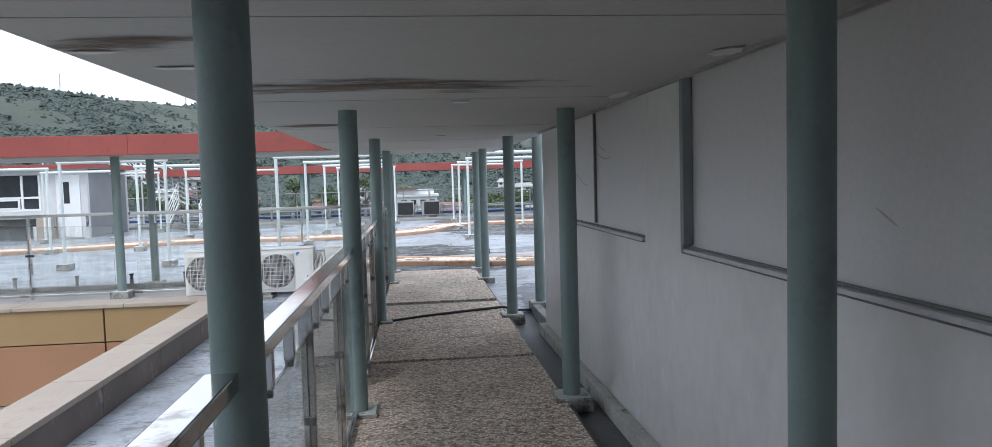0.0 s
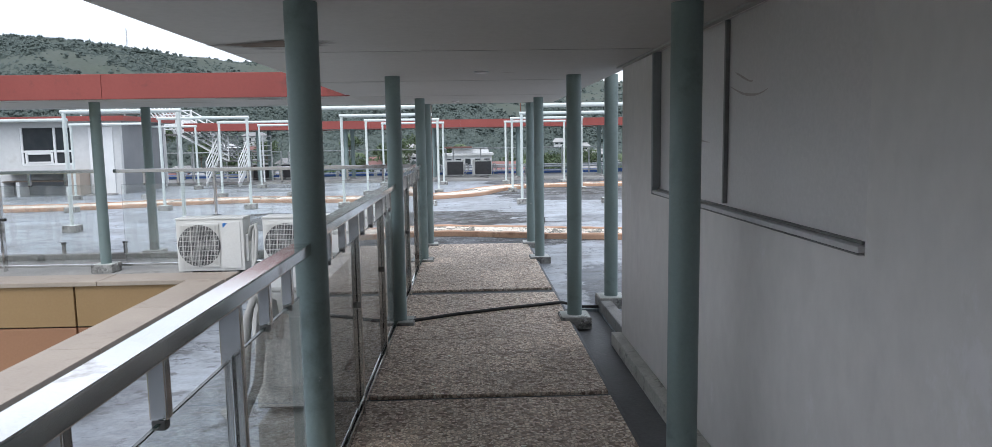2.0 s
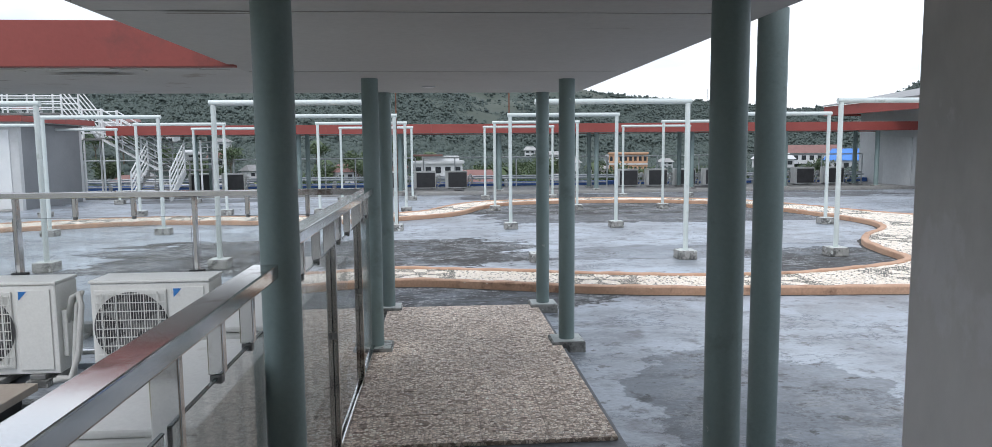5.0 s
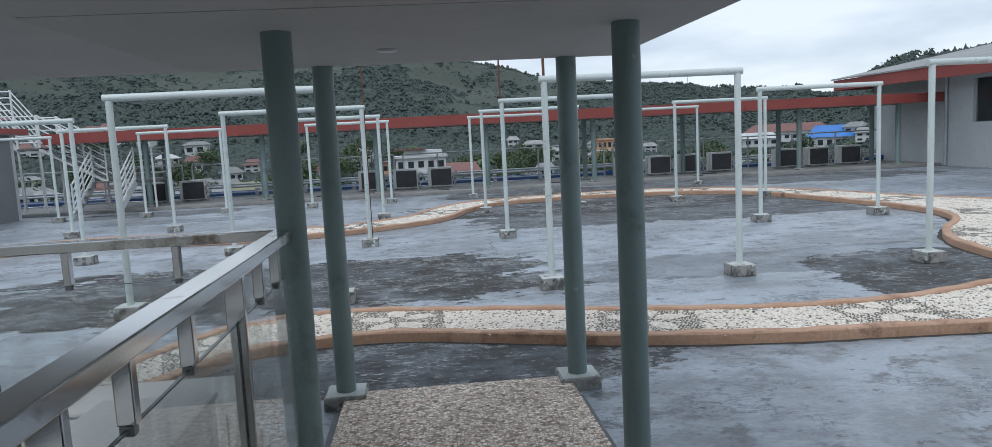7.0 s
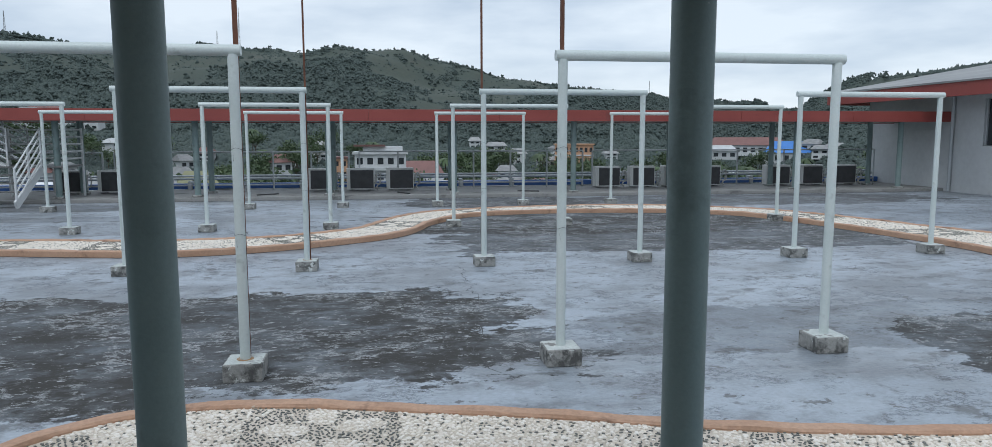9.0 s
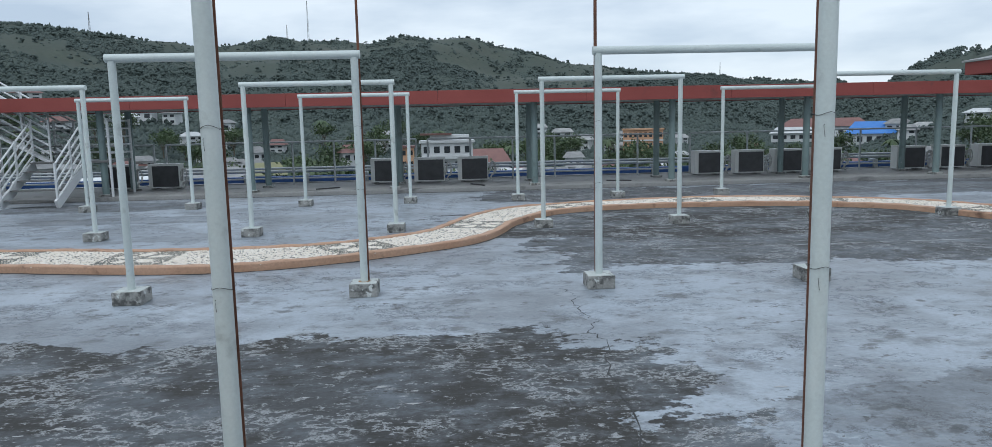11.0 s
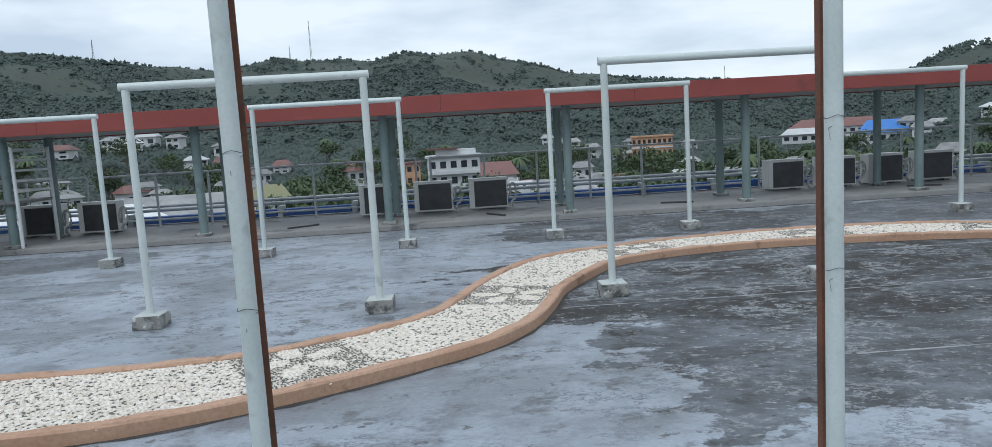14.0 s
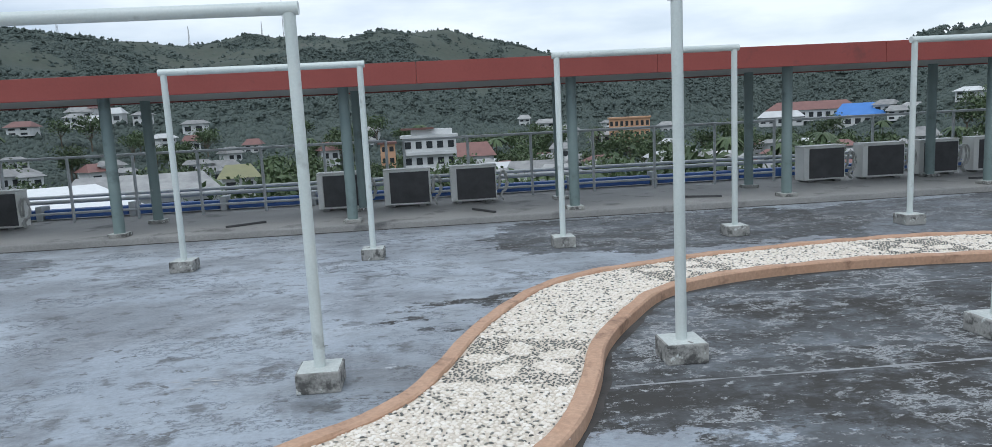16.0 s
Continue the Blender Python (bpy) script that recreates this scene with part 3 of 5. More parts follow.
def window(name, y0, y1, mullions, near_jamb=True):
    w = thing(name, "white boarded window in a grey aluminium frame", "window", kind="structure")
    part("pane", box(shape(), WX + 0.02, WX + 0.05, y0, y1, 1.2, 2.02), PANEL, w, "white board behind the glass line")
    f = shape()
    for a, c in ((y0, y0 + 0.03), (y1 - 0.03, y1))[0 if near_jamb else 1:]:
        box(f, WX - 0.025, WX + 0.019, a, c, 1.1765, 2.015, 0.004)
    part("window_frame", f, FRAME, w)
    part("window_sill", box(shape(), WX - 0.022, WX + 0.019, y0, y1, 1.183, 1.202, 0.004), SILL, w, "pale grey painted sill")
    part("drip_edge", box(shape(), WX - 0.021, WX - 0.002, y0, y1, 1.177, 1.182, 0.001), AC_GREY, w)
    part("track", box(shape(), WX + 0.006, WX + 0.019, y0 + 0.03, y1 - 0.03, 1.203, 1.212, 0.001), AC_GREY, w)
    for m in mullions:
        part("mullion", box(shape(), WX + 0.0, WX + 0.019, m - 0.010, m + 0.010, 1.223, 2.015, 0.002), AC_GREY, w)
    part("jamb", box(shape(), WX - 0.03, WX + 0.019, y1 - 0.060, y1 - 0.036, 1.223, 2.015, 0.003), FRAME, w)
    return w


window("window_1", -5.0, 4.06, (-3.4, -1.7, 0.2))
window("window_2", 4.69, 7.08, (5.88,), False)

# smears left on the white boards
SCUFF = material("brown_smear", ((0.40, 0.345, 0.325), (0.50, 0.455, 0.44)), 0.6, 6, 40, 0.0)
for pts in (((6.68, 1.588), (6.60, 1.555), (6.52, 1.545)), ((6.55, 1.585), (6.40, 1.54), (6.25, 1.50), (6.12, 1.49)), ((5.86, 1.73), (5.70, 1.69), (5.55, 1.68), (5.45, 1.695)), ((5.80, 1.785), (5.65, 1.74), (5.60, 1.735)), ((2.6, 1.45), (2.5, 1.40))):
    bm = shape()
    prev = None
    fine = spline([(y, z, 0) for y, z in pts], 0.015)
    for i, (y, z, _) in enumerate(fine):
        u = i / (len(fine) - 1)
        w = 0.001 + 0.006 * math.sin(math.pi * u) * (0.6 + 0.6 * abs(noise.noise(Vector((y * 25, z * 25, 1)))))
        row = (bm.verts.new((WX + 0.0185, y, z - w)), bm.verts.new((WX + 0.0185, y, z + w)))
        if prev:
            bm.faces.new((prev[0], row[0], row[1], prev[1]))
        prev = row
    tagged(part("smear", bm, SCUFF), "faint brown smear on the white window board", "stain", kind="structure")

# canopy over the walkway and its side arm
SZ = 2.02
sof = shape()
box(sof, -0.62, 1.80, -6.0, 8.045, SZ, SZ + 0.12)
box(sof, -0.62, 1.86, 8.046, 13.0, SZ, SZ + 0.12)
tagged(part("ceiling", sof, SOFFIT), "grey-white painted canopy soffit with peeling seams", "ceiling", kind="structure")
arm_sof = shape()
box(arm_sof, -16.0, -0.621, 10.78, 13.0, SZ + 0.001, SZ + 0.12)
tagged(part("ceiling_arm", arm_sof, ARM_PAINT), "pale painted soffit of the side canopy with loose seams", "ceiling", kind="structure")
rw = random.Random(31)
for i in range(9):
    lath = shape()
    x0 = -0.64 - 1.05 * i
    for k in range(6):
        xa, xb = x0 - 0.17 * (k + 1), x0 - 0.17 * k
        drop = 0.006 + 0.022 * abs(noise.noise(Vector((xa * 1.9, 3.3, i))))
        box(lath, xa, xb, 10.785, 10.84 + 0.10 * rw.random(), SZ - drop - 0.004, SZ - drop)
    tagged(part("loose_lath", lath, ARM_PAINT), "warped strip of soffit board coming loose behind the fascia", "trim", kind="structure")
fas = thing("canopy_fascia", "red painted fascia round the canopy edge", "fascia", kind="structure")
for i in range(6):
    part("fascia_board", box(shape(), -0.585 - 2.6 * (i + 1) + 0.004, -0.585 - 2.6 * i, 10.70, 10.775, SZ - 0.012, SZ + 0.25, 0.004), RED, fas)
part("fascia_board", box(shape(), -0.655, -0.621, -6.0, 10.69, SZ + 0.045, SZ + 0.28, 0.006), RED, fas)
part("fascia_board", box(shape(), 1.861, 1.89, 8.05, 13.04, SZ + 0.045, SZ + 0.28, 0.006), RED, fas)
part("fascia_board", box(shape(), -16.0, 1.86, 13.001, 13.03, SZ + 0.045, SZ + 0.28, 0.006), RED, fas)
top = shape()
box(top, -0.60, 1.78, -6.0, 13.0, SZ + 0.121, SZ + 0.24)
box(top, -16.0, -0.611, 10.78, 13.0, SZ + 0.121, SZ + 0.24)
tagged(part("canopy_roof", top, SLAB), "grey canopy roof slab", "roof", kind="structure")


# stains and peeling paint on the soffit
def blotch(name, cx, cy, lx, ly, mat, seed, drop=0.004, label="", ragged=0.35):
    rnd = random.Random(seed)
    bm = shape()
    vs = []
    for k in range(26):
        a = 2 * math.pi * k / 26
        r = (1.1 - ragged) + ragged * rnd.random()
        vs.append(bm.verts.new((r * math.cos(a), r * math.sin(a), 0)))
    bm.faces.new(vs[::-1])
    ob = part(name, bm, mat)
    ob.matrix_basis = Matrix.Translation((cx, cy, SZ - drop)) @ Matrix.Diagonal((lx, ly, 1, 1))
    return tagged(ob, label, "stain", kind="structure")


STAIN = material("brown_water_stain", ((0.13, 0.105, 0.085), (0.34, 0.32, 0.29)), 0.8, 3.5, 40, 0.2, coords="World", stretch=(0.5, 2.4, 1), stains=(((0.5, 0.5, 0.49), 0.56, 0.66, 4),))
DAMP = fringe(material("damp_brown_film", ((0.13, 0.085, 0.062), (0.22, 0.17, 0.14)), 0.8, 2.5, 40, 0.0, coords="World", stretch=(0.5, 2.4, 1)), 3.0, 0.55, 1.05, (0.5, 2.2, 1))
blotch("soffit_stain", 0.40, 4.2, 1.0, 0.34, DAMP, 3, label="brown water stain on the soffit", ragged=0.05)
blotch("soffit_stain", -0.28, 6.5, 0.45, 0.24, DAMP, 4, 0.0044, label="grey water stain on the soffit", ragged=0.05)
blotch("soffit_stain", -0.36, 3.05, 0.34, 0.18, DAMP, 5, 0.0048, label="grey water stain on the soffit", ragged=0.05)
for i, (cx, cy, lx, ly) in enumerate(((1.70, 3.3, 0.06, 0.10), (1.68, 4.7, 0.05, 0.16), (-0.52, 3.2, 0.08, 0.03), (-0.35, 3.55, 0.11, 0.03), (0.5, 6.8, 0.07, 0.015), (1.0, 8.2, 0.05, 0.02), (1.3, 9.3, 0.12, 0.012), (-0.2, 9.0, 0.2, 0.012), (-1.6, 11.2, 0.3, 0.05), (-2.6, 11.6, 0.3, 0.03))):
    blotch("peeling_paint", cx, cy, lx, ly, PANEL if i < 4 else STAIN, 20 + i, 0.006 + 0.0004 * i, "flake of loose paint on the soffit")
for x, y in ((0.52, 12.28), (0.80, 8.20), (0.80, 4.9)):
    disc = thing("ceiling_disc", "small flush round cover on the soffit", "fixture", (x, y, SZ), group="discs on the soffit")
    part("cover", rod(shape(), (0, 0, -0.012), (0, 0, 0), 0.045, 24), PANEL, disc, smooth=40)
    part("rim", rod(shape(), (0, 0, -0.006), (0, 0, 0), 0.056, 24), ALU, disc, smooth=40)
SEAM = material("soffit_seam_filler", ((0.33, 0.325, 0.31), (0.45, 0.44, 0.425)), 0.8, 2.5, 40, 0.1, coords="World")
seams = shape()
for y in (-1.5, 0.6, 2.7, 4.8, 6.9, 9.0, 11.1):
    box(seams, -0.6, 1.77, y, y + 0.004, SZ - 0.002, SZ + 0.01)
box(seams, 1.768, 1.80, -6.0, 8.0, SZ - 0.012, SZ + 0.01)
tagged(part("soffit_seam", seams, SEAM), "thin dark seams between the soffit boards", "trim", kind="structure")


# ---- columns ----
def column(x, y, z0, z1, mat=COLUMN, r=0.060, block=0.25, h=0.1, label="", group=""):
    c = thing("column", label or "grey-green painted steel column on a square concrete block", "column", (x, y, z0), group=group)
    part("base_block", box(shape(), -block / 2, block / 2, -block / 2, block / 2, 0, h, 0.012), BLOCK, c, "chipped concrete base block")
    part("block_top", box(shape(), -block / 2 + 0.012, block / 2 - 0.012, -block / 2 + 0.012, block / 2 - 0.012, h + 0.0005, h + 0.003), CAP, c, "paint-splashed block top")
    s = shape()
    rod(s, (0, 0, h + 0.003), (0, 0, z1 - z0 + 0.05), r, 32)
    part("shaft", s, mat, c, smooth=40)
    return c


G1 = "columns of the walkway canopy"
for y in (-3.83, -0.75, 2.33, 5.41, 8.53, 11.61, 12.97):
    column(0.11, y, -0.02, SZ, group=G1)
    column(1.54, y + (0.085 if y < 8 else 0.05 if y < 12 else 0.0), -0.02, SZ, group=G1)
column(1.955, 9.18, 0.0, SZ, group=G1)
for x in (-3.64, -7.39, -11.19):
    column(x, 11.45, 0.03, SZ, group=G1)
    column(x + 0.02, 12.75, 0.0, SZ, group=G1)


# ---- pipe arches over the garden path ----
def pipe_arch(x0, x1, y):
    a = thing("pipe_arch", "pale mint painted pipe arch standing on two concrete blocks", "pergola frame", (x0, y, 0), group="rows of pipe arches")
    w = x1 - x0
    for x in (0, w):
        part("post", rod(shape(), (x, 0, 0.123), (x, 0, 2.09), 0.033, 20), PIPE, a, smooth=40)
        part("base_block", box(shape(), x - 0.125, x + 0.125, -0.125, 0.125, 0, 0.12, 0.010, 0), BLOCK, a, "chipped concrete block")
        part("block_top", box(shape(), x - 0.114, x + 0.114, -0.114, 0.114, 0.1205, 0.123), CAP, a, "paint-splashed block top")
        if (round(y), x > 0) in ((16, True), (20, True)) and -3 < x0 < 0:
            rust = shape()
            rod(rust, (x, 0, 0.1232), (x, 0, 0.1255), 0.055, 14)
            part("rust_stain", rust, RUST_RUN, a, "orange rust ring round the post foot")
    b = rod(shape(), (-0.05, 0, 2.115), (w + 0.05, 0, 2.115), 0.036, 20)
    part("crossbar", b, PIPE, a, smooth=40)
    return a


PAIRS = ((-10.52, -8.52), (-6.40, -4.42), (-2.265, -0.23), (1.897, 3.90), (6.02, 8.02))
ROWS_Y = (15.92, 19.91, 23.905, 27.876)
for j, y in enumerate(ROWS_Y):
    for x0, x1 in PAIRS:
        pipe_arch(x0, x1, y)
for x, y in ((-0.23, ROWS_Y[0]), (1.897, ROWS_Y[0]), (-0.23, ROWS_Y[1]), (1.897, ROWS_Y[1])):
    p = thing("rusty_pole", "thin rusty steel angle pole wired to an arch post", "pole", (x, y, 0), group="rusty poles tied to the arches")
    side = (1 if x < 0 else -1) * ((1.7 if x < 0 else 0.7) if y > 17 else (0.65 if x < 0 else -0.6))
    bm = shape()
    half = 0.016 if x < 0 and y < 17 else 0.011
    box(bm, 0.018 * side - half, 0.018 * side + half, 0.050, 0.055, 0.02, 4.3)
    box(bm, 0.018 * side - half, 0.018 * side - half + 0.004, 0.0551, 0.09, 0.02, 4.3)
    part("angle_bar", bm, RUST, p)
    for z in (0.95, 1.5):
        bm = shape()
        pts = [(0.0035 * side + (0.036 + 0.006 * abs(side)) * math.cos(a), 0.014 + 0.053 * math.sin(a), z + 0.006 * math.sin(3 * a)) for a in [i * math.pi / 8 for i in range(16)]]
        tube(bm, pts + [(0.012 * side - 0.026, -0.030, z - 0.04), (0.012 * side - 0.022, -0.034, z - 0.08)], 0.0011, 5)
        part("tie_wire", bm, STAIN_WIRE, p)


# ---- glass railings ----
def railing_bay(length, posts, brackets, at, turn, zr=1.152, z0=0.0, grip=0.018):
    """A bay of stainless railing along local +y: flat top rail, posts, hanging brackets, glass and clamps."""
    top = zr - 0.185
    r = thing("glass_railing", "tarnished stainless railing with clear glass panes", "railing", at, turn, "glass railing bays")
    part("top_rail", box(shape(), -0.037, 0.037, 0.0, length, zr - 0.042, zr, 0.004), STEEL, r, "flat stainless handrail, partly stained brown")
    for y in posts:
        p = part("post", box(shape(), -0.028, 0.028, y - 0.012, y + 0.012, z0, zr - 0.043, 0.003), STEEL, r)
        part("clamp", box(shape(), -0.034, 0.024, y - grip, y + grip, 0.64, 0.672, 0.004), BLACK if grip > 0.03 else AC_GREY, p)
        part("foot", box(shape(), -0.05, 0.05, y - 0.05, y + 0.05, z0, z0 + 0.015, 0.003), STEEL, p)
    for y in brackets:
        p = part("bracket", box(shape(), -0.018, 0.018, y - 0.014, y + 0.014, top + 0.010, zr - 0.043, 0.003), STEEL, r)
        part("clip", box(shape(), -0.016, 0.012, y - 0.012, y + 0.012, top - 0.012, top + 0.009, 0.003), AC_GREY, p)
    edges = [0.04, *posts, length - 0.04]
    for a, c in zip(edges, edges[1:]):
        g = part("glass_pane", box(shape(), -0.006, 0.004, a + 0.03, c - 0.03, z0 + 0.12, top), GLASS, r)
        g.visible_shadow = False
        part("edge", box(shape(), -0.005, 0.003, a + 0.03, c - 0.03, top + 0.001, top + 0.003), EDGE, g)
    part("bottom_rail", box(shape(), -0.02, 0.02, 0.0, length, z0 + 0.07, z0 + 0.10, 0.004), STEEL, r)
    return r


for y in (-3.83, -0.75, 2.33, 5.41, 8.53):
    railing_bay(2.94, (1.06, 2.14), (0.34, 0.70, 1.34, 1.70, 2.45, 2.72), (0.09, y + 0.07, 0.0), 0, zr=1.245 if y > 8 else 1.19 if y > 5 else 1.155)
for x in (0.05, -3.72, -7.47):
    n = 3.6
    railing_bay(n, (1.2, 2.42), (0.405, 0.83, 1.62, 2.02, 2.85, 3.25), (x, 11.62, 0.0), 90, zr=1.238, grip=0.05)


# ---- air conditioners ----
def ac_unit(at, turn, w=0.77, d=0.29, h=0.60, label="", group="", pipes=True, dark=False, big=False):
    """Outdoor unit, its front towards local -y."""
    a = thing("air_conditioner", label or "white outdoor air conditioner with a round wire fan grille", "air conditioner", at, turn, group)
    z0 = 0.035
    part("casing", box(shape(), 0, w, 0, d, z0, z0 + h, 0.012), AC_WHITE, a)
    part("lid", box(shape(), -0.006, w + 0.006, -0.008, d + 0.006, z0 + h + 0.001, z0 + h + 0.022, 0.007), AC_WHITE, a)
    for x in (0.12, w - 0.14):
        part("foot", box(shape(), x - 0.05, x + 0.05, -0.02, d + 0.02, 0.0, z0 - 0.001, 0.006), AC_GREY, a)
    if dark:
        part("coil", box(shape(), 0.13 * w, 0.97 * w, -0.012, -0.001, z0 + 0.03, z0 + h - 0.03, 0.004), AC_DARK, a, "dark finned coil face")
        part("side_post", box(shape(), 0.0, 0.12 * w, -0.016, -0.001, z0 + 0.01, z0 + h - 0.01, 0.004), AC_WHITE, a)
        if pipes:
            for o in (0.0, 0.05):
                ring_pts = [(w + 0.11 + (0.075 - o * 0.4) * math.cos(q), -0.02 + o, z0 + 0.30 + 0.17 * math.sin(q)) for q in [radians(200 - 30 * k) for k in range(11)]]
                bm = tube(shape(), [(w + 0.0, 0.06 + o, z0 + 0.16)] + ring_pts + [(w + 0.06, -0.03 + o, 0.10), (w + 0.10, -0.06 + o, 0.03)], 0.018, 8)
                part("hose", bm, HOSE, a, smooth=60)
        return a
    cx, cz, r = 0.34 * w, z0 + 0.5 * h, 0.405 * h
    surround = part("grille_plate", box(shape(), cx - 0.30 * w, cx + 0.30 * w, -0.012, -0.001, z0 + 0.045, z0 + h - 0.04, 0.005), AC_WHITE, a)
    part("fan_opening", rod(shape(), (cx, -0.0135, cz), (cx, -0.0125, cz), r, 40), AC_DARK, surround)
    fan = shape()
    for k in range(3):
        b0 = 2 * math.pi * k / 3
        vs = []
        for rr, off in ((0.04, -0.3), (r * 0.93, -0.45), (r * 0.93, 0.55), (0.04, 0.5)):
            vs.append(fan.verts.new((cx + rr * math.cos(b0 + off), -0.017 + 0.002 * (off > 0), cz + rr * math.sin(b0 + off))))
        fan.faces.new(vs)
    rod(fan, (cx, -0.021, cz), (cx, -0.015, cz), 0.055, 20)
    part("fan", fan, AC_GREY, surround)
    wires = shape()
    for k in range(-13, 14):
        o = k * 0.0172
        bar(wires, (cx + o, -0.024, z0 + 0.06), (cx + o, -0.024, z0 + h - 0.055), 0.0026, 0.0026)
    for k in range(-4, 5):
        o = k * 0.058
        bar(wires, (cx - 0.29 * w, -0.028, cz + o), (cx + 0.29 * w, -0.028, cz + o), 0.0055, 0.0055)
    for k in (-2, -1, 0, 1, 2):
        bar(wires, (cx + k * 0.09, -0.028, z0 + 0.06), (cx + k * 0.09, -0.028, z0 + h - 0.055), 0.0055, 0.0055)
    part("wire_grille", wires, AC_WHITE, surround)
    part("service_panel", box(shape(), 0.68 * w, 0.955 * w, -0.010, -0.001, z0 + 0.03, z0 + h - 0.03, 0.005), AC_WHITE, a)
    lg = shape()
    lg.faces.new([lg.verts.new(v) for v in ((0.70 * w, -0.012, z0 + 0.50), (0.70 * w, -0.012, z0 + 0.56), (0.77 * w, -0.012, z0 + 0.56))])
    part("maker_mark", lg, LOGO, a, "small blue triangular mark")
    part("valve_cover", box(shape(), w + 0.001, w + 0.035, 0.05, d - 0.05, z0 + 0.10, z0 + 0.42, 0.01), AC_WHITE, a)
    if pipes:
        for o in (0.0, 0.045):
            bm = tube(shape(), [(w + 0.02, 0.08 + o, z0 + 0.33), (w + 0.07, 0.07 + o, z0 + 0.50), (w + 0.12, 0.05 + o, z0 + 0.53), (w + 0.145 - o, 0.03 + o, z0 + 0.45), (w + 0.13 - o, -0.01 + o, z0 + 0.15), (w + 0.10, -0.08 + o, 0.02), (w + 0.02, -0.14 + o, 0.03)], 0.02, 8)
            part("hose", bm, HOSE, a, smooth=60)
    return a


G2 = "air conditioners beside the walkway"
for x, w, pipes in ((-2.71, 0.77, True), (-1.72, 0.77, True), (-0.78, 0.70, False)):
    ac_unit((x, 11.22, 0.015), 0, w=w, group=G2, pipes=pipes)
    for o in (0.12, w - 0.14):
        pad = thing("support_pad", "flat concrete pad under an outdoor unit", "pad", (x + o, 11.36, -0.035), group="pads under the units")
        part("slab", box(shape(), -0.07, 0.07, -0.18, 0.18, 0, 0.049, 0.006), BLOCK, pad)
ledge = shape()
box(ledge, -0.25, 0.0, 5.80, 10.75, -0.19, 0.299, 0.012)
tagged(part("unit_ledge", ledge, SLAB), "stained grey concrete ledge along the walkway", "ledge", kind="structure")
for y in (5.90, 6.92, 7.94, 8.92, 9.86):
    ac_unit((-0.275, y + 0.80, 0.30), -90, h=0.53, w=0.80, d=0.30, group=G2, label="white outdoor air conditioner on the ledge beside the railing")

# vent stubs on the low kerb
stub = thing("pipe_stub", "short capped vent pipe on the low kerb", "pipe", (-3.1, 12.51, 0.10), group="vent stubs")
part("tube", rod(shape(), (0, 0, 0), (0, 0, 0.13), 0.025, 12), AC_GREY, stub, smooth=40)
part("cap", rod(shape(), (0, 0, 0.131), (0, 0, 0.155), 0.032, 12), AC_DARK, stub, smooth=40)
for x in (-3.9, -4.7, -5.6):
    copy_thing(stub, pose(x, 12.51, 0.10))

# black hose lying across the walkway
hz = tube(shape(), [(0.022, 8.41, -0.12), (0.03, 8.42, -0.03), (0.045, 8.44, 0.045), (0.10, 8.46, 0.07), (0.21, 8.52, 0.071), (0.55, 8.71, 0.071), (1.0, 8.90, 0.071), (1.49, 9.07, 0.071), (1.56, 9.10, 0.05), (1.64, 9.11, 0.02), (1.83, 9.12, 0.015), (2.2, 9.16, 0.015), (3.2, 9.1, 0.015)], 0.014, 8)
hose = thing("black_hose", "black cable lying across the walkway tiles", "cable")
part("line", hz, BLACK, hose, smooth=60)

# ---- pebble path ----
INNER = [(-1.75, 13.55), (-1.45, 14.35), (-1.05, 14.95), (-0.6, 15.2), (-0.15, 15.24), (0.3, 15.18), (0.9, 15.02), (1.67, 14.8), (2.3, 14.58), (3.0, 14.4), (3.9, 14.27), (4.85, 14.37),
         (5.74, 14.66), (6.40, 15.02), (6.62, 15.44), (6.74, 16.1), (6.98, 16.9), (7.5, 17.7), (8.25, 18.5), (8.66, 19.4), (8.70, 20.6), (8.5, 22.0), (8.2, 23.4), (7.7, 24.7),
         (6.9, 25.3), (6.2, 25.6), (4.8, 25.8), (3.8, 25.8), (3.0, 25.66), (2.3, 25.33), (1.85, 24.73), (1.5, 24.1), (1.31, 23.5), (1.08, 22.92), (0.75, 22.45), (0.3, 22.1), (-0.3, 21.72), (-0.9, 21.42), (-1.6, 21.2), (-2.5, 21.18), (-3.6, 21.4), (-4.5, 21.6),
         (-5.6, 21.6), (-6.8, 21.1), (-8.2, 20.5), (-10.0, 20.1), (-12.5, 20.2)]
OUTER = [(-2.0, 12.75), (-1.35, 13.2), (-1.0, 13.7), (-0.6, 14.1), (-0.1, 14.27), (0.5, 14.24), (1.2, 14.0), (2.0, 13.72), (3.0, 13.5), (4.0, 13.4), (5.35, 13.28), (7.5, 13.1), (9.5, 13.2), (11.2, 14.0), (12.1, 15.6),
         (12.2, 17.6), (11.6, 19.2), (10.6, 20.4), (9.95, 21.6), (9.55, 23.0), (9.1, 24.3), (8.5, 25.4), (7.5, 26.1), (6.4, 26.65), (5.0, 26.85), (3.6, 26.7), (2.66, 26.48), (1.87, 26.18), (1.3, 25.75), (0.9, 25.1), (0.62, 24.5),
         (0.42, 23.9), (0.22, 23.45), (-0.05, 23.15), (-0.45, 22.85), (-1.2, 22.5), (-2.2, 22.4), (-3.2, 22.46), (-4.4, 22.7), (-5.8, 22.75), (-7.2, 22.3), (-8.6, 21.7), (-10.2, 21.3), (-12.5, 21.4)]
ISLAND = [(7.55, 15.6), (7.72, 16.22), (8.05, 16.75), (8.55, 17.25), (9.1, 17.5), (9.9, 17.3), (10.5, 16.6), (10.4, 15.5), (9.6, 14.8), (8.4, 14.7)]
